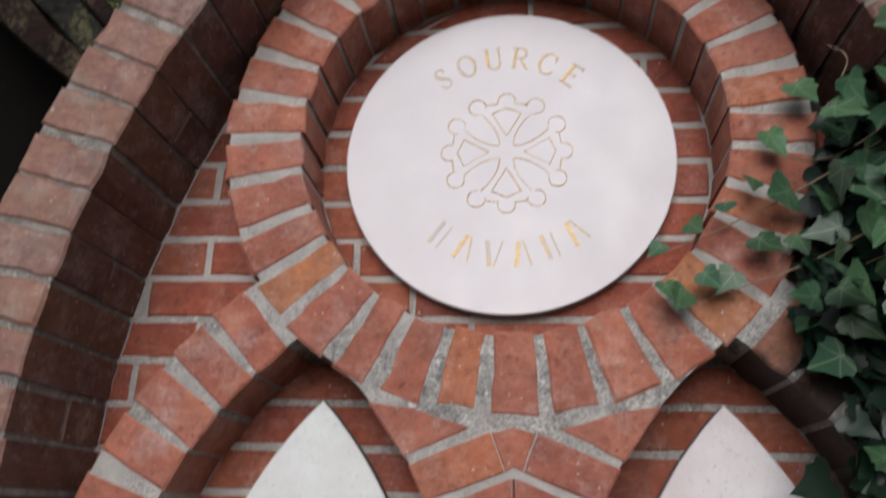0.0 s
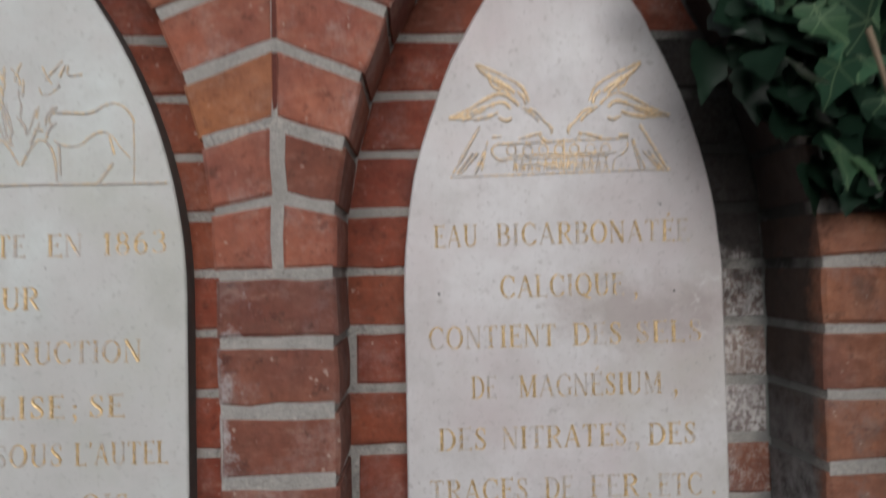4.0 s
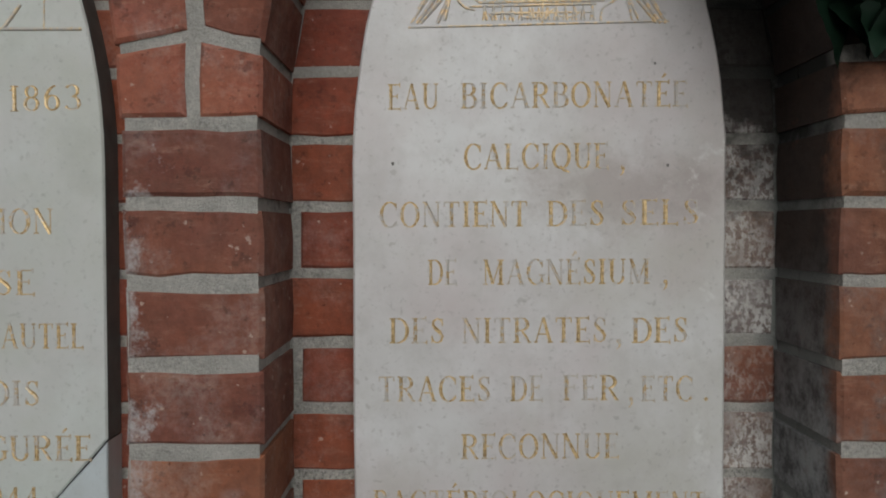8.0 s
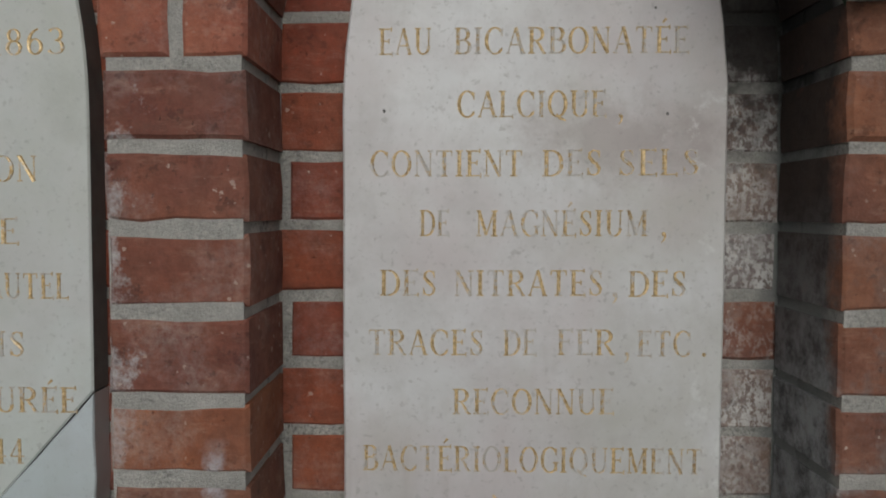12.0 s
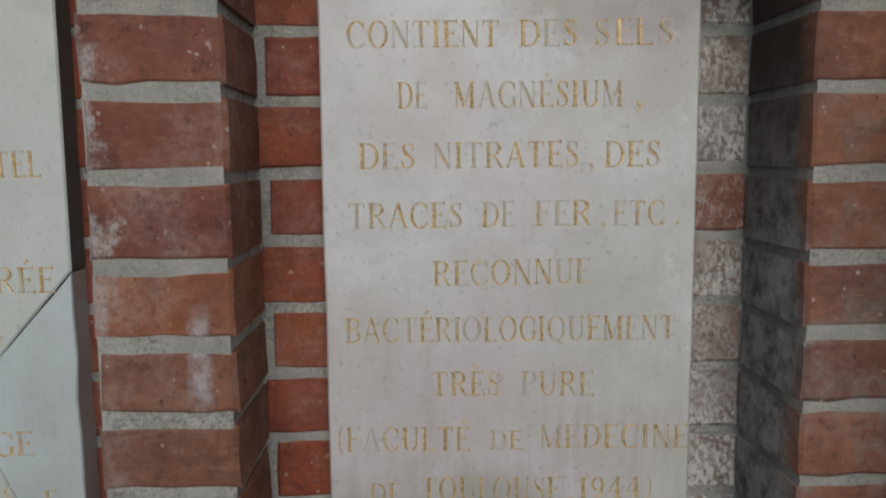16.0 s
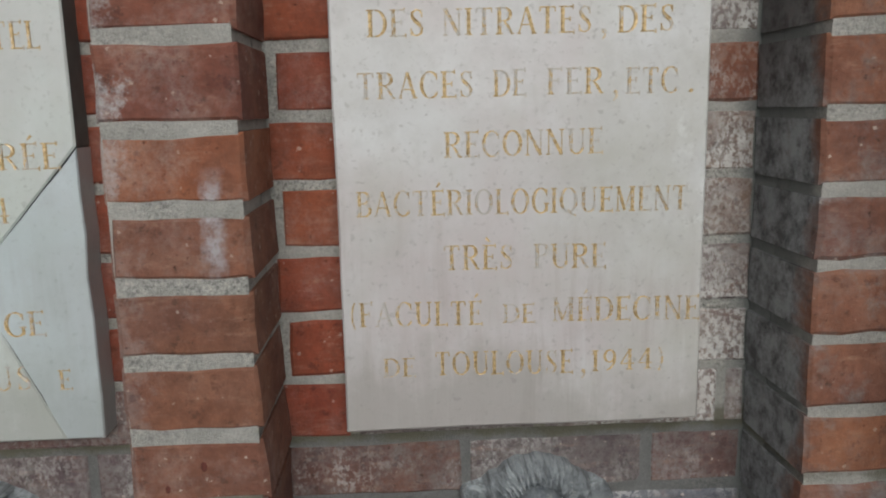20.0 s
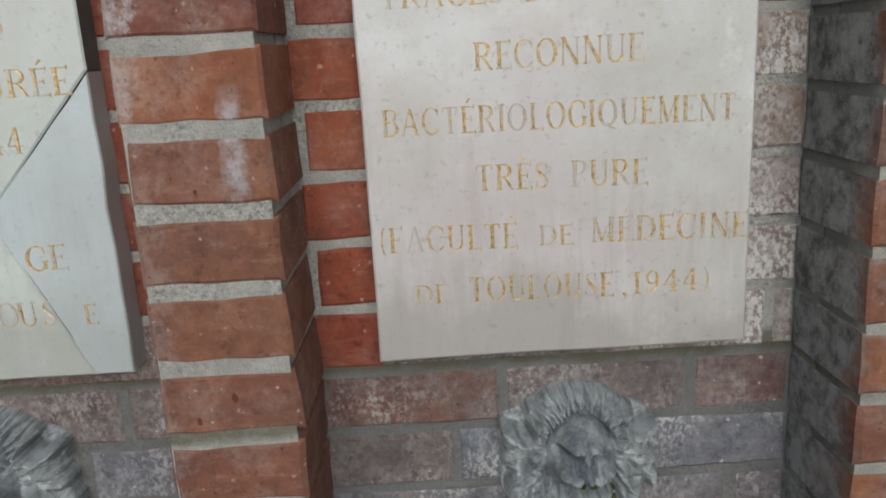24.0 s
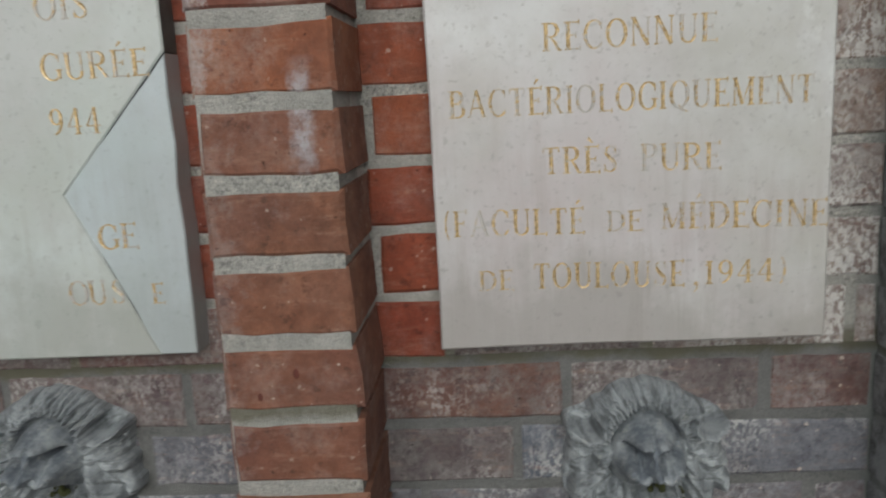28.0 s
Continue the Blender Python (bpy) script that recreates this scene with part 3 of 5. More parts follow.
def arch_outline(grow=0.0, k=24, foot=FOOT):
    """The inner line of the great pointed arch."""
    (lx, lz, lr), (rx, rz, rr) = ARCH_L, ARCH_R
    lr, rr = lr + grow, rr + grow
    top_x = MID - 0.006
    al = math.degrees(math.acos((top_x - lx) / lr))
    ar = math.degrees(math.acos((top_x - rx) / rr))
    right = arc(rx, rz, rr, 0, ar, k)
    left = arc(lx, lz, lr, al, 180, k)
    return [(rx + rr, foot), *right, *left[1:], (lx - lr, foot)]


# ---------------------------------------------------------------- ground
bm = bmesh.new()
bmesh.ops.create_grid(bm, x_segments=2, y_segments=2, size=60)
ground = part("ground", bm, GROUND)
tagged(ground, "grey gravel ground in front of the brick fountain", "ground", kind="structure")

# ---------------------------------------------------------------- niche wall behind the plaques
wall_back = slab("wall_back", arch_outline(0.05, foot=0.866), [], BACK + 0.0025, BACK + 0.3, MORTAR)
wall_low = slab("wall_low", [(-0.75, FOOT), (0.95, FOOT), (0.95, 0.866), (-0.75, 0.866)], [], BACK + 0.002, BACK + 0.3, MORTAR_DAMP)
tagged(wall_low, "damp purple-grey brick wall with dirty joints below the plaques", "wall", kind="structure")
tagged(wall_back, "orange-red brick wall with grey mortar behind the plaques", "wall", kind="structure")

# spandrels and bodies behind the brickwork
hole_l = lancet(*LAN_L, SPRING, LAN_RAD, FOOT + 0.01, 0.003)
hole_r = lancet(*LAN_R, SPRING, LAN_RAD, FOOT + 0.01, 0.003)
hole_o = arc(*RING, RING_IN + 0.0045, 0, 360, 96)[:-1]
wall_front = slab("wall_front", arch_outline(0.02), [hole_l, hole_r, hole_o], SPAN + 0.003, BACK, MORTAR)
tagged(wall_front, "orange brick spandrel wall with grey mortar under the great arch", "wall", kind="structure")

def ring_edge():
    out = []
    for x, z in arc(*RING, 1.0, 0, 360, 120)[:-1]:
        r = 0.494
        out.append((RING[0] + (x - RING[0]) * r, RING[1] + (z - RING[1]) * r))
    return out


ring = slab("ring_surround", ring_edge(), [hole_o], FACE + 0.0025, SPAN + 0.002, MORTAR)
tagged(ring, "round surround of radial red bricks with wide mortar joints", "arch", kind="structure")

BAND = 0.128
band_l = lancet(LAN_L[0], LAN_L[1], SPRING, LAN_RAD, FOOT + 0.02, BAND - 0.004)
band_r = lancet(LAN_R[0], LAN_R[1], SPRING, LAN_RAD, FOOT + 0.02, BAND - 0.004)


def half_band(mid, half, side, grow):
    """One side of a pointed arch's band, with the jamb below it."""
    r0, r1 = LAN_RAD + 0.003, LAN_RAD + grow
    c = mid + side * (LAN_RAD - half)
    a0 = math.acos((c - mid) * side / r0)
    a1 = math.acos(min(1, (c - mid) * side / r1))
    inner = [(c - side * r0 * math.cos(a0 * i / 14), SPRING + r0 * math.sin(a0 * i / 14)) for i in range(15)]
    outer = [(c - side * r1 * math.cos(a1 * i / 14), SPRING + r1 * math.sin(a1 * i / 14)) for i in range(15)]
    return [(inner[0][0], FOOT), *inner, *outer[::-1], (outer[0][0], FOOT)]


def arch_bricks(mid, half, side, parent, material, first, count, depth=FACE, grow=BAND):
    """Radial bricks of one side of a pointed arch."""
    c = mid + side * (LAN_RAD - half)
    pitch = 0.1135
    for i in range(first, count):
        a0, a1 = max(0.006, pitch * (i - 1) + 0.094) + 0.008, pitch * i + 0.094 - 0.008
        tilt = random.gauss(0, 0.006)
        pts = []
        for r, a, slim in ((LAN_RAD, a0, 0), (LAN_RAD, a1, 0), (LAN_RAD + grow, a1, -0.009), (LAN_RAD + grow, a0, 0.009)):
            a += slim + tilt
            while r > LAN_RAD + 0.01 and math.hypot(c - side * r * math.cos(a) - RING[0], SPRING + r * math.sin(a) - RING[1]) < RING_OUT + 0.012:
                r -= 0.004
            pts.append((c - side * r * math.cos(a), SPRING + r * math.sin(a)))
        lay("brick", pts, depth, BACK - 0.001, material, parent, 0.004, 0.0014)


# outer sides of the two lancets
arch_l = slab("pointed_arch", half_band(*LAN_L, 1, BAND - 0.004), [], FACE + 0.0030, SPAN + 0.001, MORTAR)
arch_r = slab("pointed_arch", half_band(*LAN_R, -1, BAND - 0.004), [], FACE + 0.0030, SPAN + 0.001, MORTAR)
for ob in (arch_l, arch_r):
    tagged(ob, "pointed brick arch and jamb round a marble plaque", "arch", "lancet arches", "structure")
arch_bricks(*LAN_L, 1, arch_l, RED, 0, 8)
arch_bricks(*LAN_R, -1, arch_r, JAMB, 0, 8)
for k in range(0, 19):
    top, low = course_z(k) - 0.0058, course_z(k + 1) + 0.0058
    lx = LAN_L[0] - LAN_L[1]
    lay("brick", [(lx - BAND, low), (lx, low), (lx, top), (lx - BAND, top)], FACE, BACK - 0.001, RED, arch_l)
    rx = LAN_R[0] + LAN_R[1]
    cut = rx + (0.108 if k % 2 else 0.215)
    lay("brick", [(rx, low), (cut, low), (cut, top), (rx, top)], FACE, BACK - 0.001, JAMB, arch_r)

# pier between the lancets, rising into chevron courses
cr_c = LAN_R[0] - LAN_R[1] + LAN_RAD
cl_c = LAN_L[0] + LAN_L[1] - LAN_RAD


def pier_edge(z, side):
    dz = max(0.0, z - SPRING)
    run = math.sqrt(LAN_RAD ** 2 - dz ** 2)
    return cr_c - run if side > 0 else cl_c + run


pier_poly = [(PIER_L + 0.0042, FOOT), (PIER_R - 0.0042, FOOT)]
steps = [SPRING + 0.50 * i / 14 for i in range(15)]
pier_poly += [(pier_edge(z, 1) - 0.0042, z) for z in steps] + [(pier_edge(z, -1) + 0.0042, z) for z in steps[::-1]]
pier = slab("brick_pier", pier_poly, [], FACE + 0.0022, SPAN + 0.001, MORTAR)
tagged(pier, "dull red brick pier with grey mortar between two marble plaques", "pier", kind="structure")
for k in range(0, 20):
    top, low = course_z(k) - 0.0058, course_z(k + 1) + 0.0058
    lay("brick", [(PIER_L, low), (PIER_R, low), (PIER_R, top), (PIER_L, top)], FACE, BACK - 0.001, DEEP if k < 4 else ORANGE if k == 4 else PIER_RED, pier, 0.004, 0.0014)

CHEV = [1.528, 1.607, 1.692, 1.777, 1.861, 1.937]     # apex heights of the bent joints
DROP = [0.0, 0.012, 0.023, 0.038, 0.050, 0.063]
for i in range(5):
    gap = 0.0055
    for side in (-1, 1):
        z0, z1 = CHEV[i] + gap, CHEV[i + 1] - gap
        e0, e1 = CHEV[i] - DROP[i] + gap, CHEV[i + 1] - DROP[i + 1] - gap
        seam = (0.006, 0.006, 0.0016, 0.0016, 0.0016)[i]
        xs0, xs1 = pier_edge(e0, side), pier_edge(e1, side)
        pts = [(MID + side * seam, z0), (xs0, e0), (xs1, e1), (MID + side * seam, z1)]
        if i == 4:      # a small key brick sits between the two long ones
            pts = [(MID + side * 0.014, z0 - 0.005), (xs0, e0), (xs1, e1), (MID + side * 0.036, z1 - 0.012)]
        tone = ORANGE_RED if (i, side) == (2, -1) else DEEP if (i, side) == (1, 1) else RED
        lay("brick", pts, FACE, BACK - 0.001, tone, pier, 0.004 if i < 2 else 0.0026, 0.0012 if i < 2 else 0.0006)
    if i in (2, 3):     # the bricks meet at a dry, open seam
        part("seam", block([(MID - 0.0026, z0 + 0.002), (MID + 0.0026, z0 + 0.002), (MID + 0.0026, z1 - 0.003), (MID - 0.0026, z1 - 0.003)], FACE + 0.0017, SPAN, 0.0004, 0.0004), HOLLOW, pier)
lay("brick", [(MID, CHEV[4] + 0.006), (MID + 0.0125, CHEV[4] + 0.002), (MID + 0.034, CHEV[5] - 0.018), (MID, CHEV[5] - 0.01), (MID - 0.034, CHEV[5] - 0.018), (MID - 0.0125, CHEV[4] + 0.002)], FACE, BACK - 0.001, RED, pier, 0.003, 0.0008)
for side in (-1, 1):    # wedges between the ring and the uppermost chevron
    e = CHEV[5] - DROP[5]
    pts = [(MID + side * 0.066, CHEV[5] - 0.012), (pier_edge(e + 0.006, side), e + 0.006), (pier_edge(1.962, side), 1.962), (MID + side * 0.155, 1.952)]
    lay("brick", pts, FACE, BACK - 0.001, RED, pier, 0.004, 0.001)

for x, z, r in ((0.112, 0.901, 0.0048), (0.076, 0.879, 0.0038)):        # burnt-out hollows in the low bricks
    bm = bmesh.new()
    bmesh.ops.create_icosphere(bm, subdivisions=2, radius=r, matrix=Matrix.Translation((x, FACE + 0.001, z)) @ Matrix.Diagonal((0.7, 0.35, 1.2, 1)))
    part("hollow", bm, HOLLOW, pier)

# ring of radial bricks round the medallion
JOINTS = [2.5, 12.8, 23.0, 33.5, 43.9, 54.6, 65.3, 75.9, 86.5, 97.2, 107.8, 118.5, 129.1, 139.1, 149.8, 160.4, 171.1, 181.6, 191.6, 203.3,
          213.6, 223.1, 234.6, 244.4, 255.1, 265.4, 276.9, 287.4, 298.7, 309.2, 321.5, 332.7, 342.4, 353.3]
for j0, j1 in zip(JOINTS, JOINTS[1:] + [362.5]):
    a0, a1 = math.radians(j0), math.radians(j1)
    off = abs((j0 + j1) / 2 - 270)
    r0, r1 = RING_IN + max(-0.002, min(0.002, random.gauss(0, 0.0012))), (0.487 if off < 16 else 0.496 if off < 26 else 0.502) + random.gauss(0, 0.002)
    gap0, gap1 = 0.0055 / r0, (0.0105 + random.gauss(0, 0.001)) / r1
    pts = [(RING[0] + r * math.cos(a), RING[1] + r * math.sin(a)) for r, a in ((r0, a0 + gap0), (r0, a1 - gap0), (r1, a1 - gap1), (r1, a0 + gap1))]
    lay("brick", pts, FACE, BACK - 0.001, ORANGE_RED if 44 < off < 53 else RED, ring, 0.0045, 0.0022)


# ---------------------------------------------------------------- spandrel and niche courses
def inside(poly, x, z):
    hit = False
    for i in range(len(poly)):
        (x0, z0), (x1, z1) = poly[i], poly[(i + 1) % len(poly)]
        if (z0 > z) != (z1 > z) and x < x0 + (z - z0) / (z1 - z0) * (x1 - x0):
            hit = not hit
    return hit


def spans(test, z, lo, hi, step=0.004):
    """Stretches of x at height z for which the test holds."""
    out, start, x = [], None, lo
    while x <= hi:
        ok = test(x, z)
        if ok and start is None:
            start = x
        if not ok and start is not None:
            out.append((start, x - step))
            start = None
        x += step
    if start is not None:
        out.append((start, hi))
    return out


great = arch_outline(0.0)


def in_spandrel(x, z):
    if not inside(great, x, z) or math.hypot(x - RING[0], z - RING[1]) < RING_OUT - 0.012:
        return False
    return not inside(band_l, x, z) and not inside(band_r, x, z)


def courses(test, lo, hi, z_low, z_high, front, back, material, parent, length=0.215, joint=0.0115, start=0.0, pick=None, bond=0.5):
    """Courses of bricks over a region, cut to its outline."""
    k = 0
    z = z_low
    while z < z_high:
        a, b = z + joint / 2, z + COURSE - joint / 2
        low = spans(test, a, lo, hi)
        high = spans(test, b, lo, hi)
        for s, e in low or high:
            match = [h for h in high if h[0] < e and h[1] > s]
            hs, he = match[0] if match else (s, e)
            x = start + (k % 2) * length * bond
            x -= math.ceil((x - min(s, hs)) / length) * length
            while x < max(e, he):
                p, q = x + joint / 2, x + length - joint / 2
                x0, x1, x2, x3 = max(p, s), min(q, e), min(q, he), max(p, hs)
                if x1 - x0 > 0.02 or x2 - x3 > 0.02:
                    pts = [(min(x0, x1 - 0.004), a), (x1, a), (max(x2, x3 + 0.004), b), (x3, b)]
                    cx = (x0 + x1) / 2
                    lay("brick", pts, front, back, pick(cx, z) if pick else material, parent, 0.003, 0.001)
                x += length
        z += COURSE
        k += 1


courses(in_spandrel, -0.62, 0.82, 1.7415, 3.0, SPAN, SPAN + 0.05, NICHE, wall_front, start=-0.445)


def niche_brick(cx, z):
    if z < 0.8 or (z < 0.87 and not 0.1 < cx < 0.25 and cx < 0.55):
        return DAMP_EDGE if z > 0.77 and 0.15 < cx < 0.3 else DAMP_RED if z > 0.77 or (z > 0.7 and 0.15 < cx < 0.3) else DAMP
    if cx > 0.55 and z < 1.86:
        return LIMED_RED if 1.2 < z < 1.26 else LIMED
    return NICHE


def in_niche(x, z):
    return (inside(hole_l, x, z) or inside(hole_r, x, z)) and z < 2.1


courses(in_niche, -0.52, 0.73, course_z(21), course_z(10) - 0.01, BACK, BACK + 0.05, DAMP, wall_low, 0.215, 0.0105, 0.103, niche_brick)
courses(in_niche, -0.52, 0.73, course_z(10), course_z(9) - 0.01, BACK, BACK + 0.05, DAMP, wall_low, 0.215, 0.0105, 0.375, niche_brick)
courses(in_niche, -0.52, 0.73, course_z(9), course_z(9) + 0.01, BACK, BACK + 0.05, NICHE, wall_back, 0.215, 0.0105, 0.247, niche_brick)
courses(in_niche, -0.52, 0.73, course_z(9) + COURSE, course_z(0) - 0.01, BACK, BACK + 0.05, NICHE, wall_back, 0.215, 0.0105, 0.3885, niche_brick)
# stretchers whose ends lie behind the plaques and the pier
courses(in_niche, -0.52, 0.73, course_z(0), course_z(-5) - 0.01, BACK, BACK + 0.05, NICHE, wall_back, 0.3275, 0.0105, 0.44, niche_brick, 0.0)
courses(in_niche, -0.52, 0.73, course_z(-5), 2.05, BACK, BACK + 0.05, NICHE, wall_back, 0.655, 0.0105, 0.1125, niche_brick, 0.0)
courses(lambda x, z: inside(hole_o, x, z) and math.hypot(x - 0.095, z - 2.424) > 0.22, -0.3, 0.5, course_z(-8) - COURSE, 2.82, BACK, BACK + 0.05, NICHE, wall_back, 0.215, 0.0115, 0.03)


# ---------------------------------------------------------------- the great arch
def great_arch(centre, side, name):
    cx, cz, r = centre
    deep = 0.137
    apex = math.acos((MID - 0.006 - cx) * -side / r) if side > 0 else math.acos((MID - 0.006 - cx) / r)
    k = 22
    inner = [(cx - side * (r + 0.004) * math.cos(apex * i / k), cz + (r + 0.004) * math.sin(apex * i / k)) for i in range(k + 1)]
    outer = [(cx - side * (r + deep - 0.004) * math.cos(apex * i / k), cz + (r + deep - 0.004) * math.sin(apex * i / k)) for i in range(k + 1)]
    body = slab(name, [(inner[0][0], FOOT), *inner, *outer[::-1], (outer[0][0], FOOT)], [], OUT + 0.005, BACK + 0.25, MORTAR_OLD)
    tagged(body, "great pointed arch of pale weathered bricks with a deep reveal", "arch", "great arch", "structure")
    pitch = radians(2.79)
    count = math.ceil((apex + radians(0.73)) / pitch)
    for i in range(count):
        a0, a1 = radians(-0.73) + pitch * i + 0.0031, radians(-0.73) + pitch * (i + 1) - 0.0031
        tilt = random.gauss(0, 0.0012)
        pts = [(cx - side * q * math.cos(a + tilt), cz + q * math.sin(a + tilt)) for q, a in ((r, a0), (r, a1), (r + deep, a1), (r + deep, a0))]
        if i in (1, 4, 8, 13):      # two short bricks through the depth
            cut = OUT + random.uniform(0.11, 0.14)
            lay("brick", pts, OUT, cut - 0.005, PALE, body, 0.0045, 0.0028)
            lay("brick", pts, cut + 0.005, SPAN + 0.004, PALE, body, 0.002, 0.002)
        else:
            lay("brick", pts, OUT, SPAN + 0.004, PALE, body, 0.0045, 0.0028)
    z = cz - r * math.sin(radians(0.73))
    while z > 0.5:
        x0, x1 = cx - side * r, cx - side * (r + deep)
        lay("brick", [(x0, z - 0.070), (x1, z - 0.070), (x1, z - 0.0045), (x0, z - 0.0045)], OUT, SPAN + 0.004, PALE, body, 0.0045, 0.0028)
        z -= 0.0745
    return body


great_arch(ARCH_L, 1, "great_arch")
great_arch(ARCH_R, -1, "great_arch")


# ---------------------------------------------------------------- marble plaques and medallion
def marble(name, outline, front, back, label, stone=MARBLE):
    bm = bmesh.new()
    rim = outline if area2(outline) > 0 else outline[::-1]
    face = inset(rim, 0.002)
    loops = [[bm.verts.new((x, front, z)) for x, z in face], [bm.verts.new((x, front + 0.002, z)) for x, z in rim], [bm.verts.new((x, back, z)) for x, z in rim]]
    bm.faces.new(loops[0])
    for a, b in zip(loops, loops[1:]):
        for i in range(len(rim)):
            j = (i + 1) % len(rim)
            bm.faces.new((a[i], b[i], b[j], a[j])).material_index = 1 if b is loops[2] else 0
    ob = part(name, bm, stone)
    ob.data.materials.append(DARK_EDGE)
    return tagged(ob, label, "plaque")


PLAQUE_Y = 1.342
plaque_r = marble("marble_plaque", worn(lancet(0.4385, 0.1970, 1.50, 0.678, 0.885), 0.0005, 0.05), PLAQUE_Y, BACK, "white marble plaque with a pointed top and gilt inscription")
BREAK = [(-0.021, 1.204), (-0.144, 1.067), (-0.062, 0.889)]
left_outline = lancet(-0.2175, 0.1965, 1.50, 0.678, 0.889)
left_outline = [p for p in left_outline if p[1] > 0.9] + [(-0.414, 0.889), (-0.0624, 0.889), (-0.1448, 1.067), (-0.0212, 1.2066)]
plaque_l = marble("marble_plaque", left_outline, PLAQUE_Y, BACK, "white marble plaque with a pointed top, its lower corner broken", MARBLE_COOL)
medallion = marble("marble_medallion", arc(0.094, 2.431, 0.3035, 0, 360, 96)[:-1], 1.350, BACK, "round white marble medallion with a gilt cross and lettering", MARBLE_PALE)

bm = bmesh.new()
shard_rim = worn([BREAK[0], BREAK[1], BREAK[2], (-0.021, 0.889)], 0.0007, 0.03)
shard_face = inset(shard_rim, 0.0014)
loops = [[bm.verts.new((x, PLAQUE_Y - 0.001, z)) for x, z in shard_face], [bm.verts.new((x, PLAQUE_Y + 0.001, z)) for x, z in shard_rim], [bm.verts.new((x, BACK, z)) for x, z in shard_rim]]
bm.faces.new(loops[0])
for a, b in zip(loops, loops[1:]):
    for i in range(len(shard_rim)):
        j = (i + 1) % len(shard_rim)
        bm.faces.new((a[i], b[i], b[j], a[j]))
shard = part("broken_corner", bm, MARBLE_BLUE, plaque_l, "bluish-white broken corner piece set back in place")


# ---------------------------------------------------------------- lettering and engraving
THICK, HAIR = 0.155, 0.064


def bend(cx, cy, rx, ry, a0, a1, heavy=THICK, k=14):
    """An arc of a capital, swelling where it runs upright."""
    out = []
    for i in range(k + 1):
        a = radians(a0 + (a1 - a0) * i / k)
        out.append((cx + rx * math.cos(a), cy + ry * math.sin(a), HAIR + (heavy - HAIR) * abs(math.cos(a)) ** 1.6))
    return out


def line(x0, y0, x1, y1, w=HAIR):
    return [(x0, y0, w), (x1, y1, w)]


def stem(x, w=THICK, low=0.0, high=1.0, feet="bt"):
    """An upright with fine serifs at its foot and head."""
    out = [line(x, low, x, high, w)]
    reach = w / 2 + 0.07
    if "b" in feet:
        out.append(line(x - reach, low + 0.02, x + reach, low + 0.02))
    if "t" in feet:
        out.append(line(x - reach, high - 0.02, x + reach, high - 0.02))
    return out


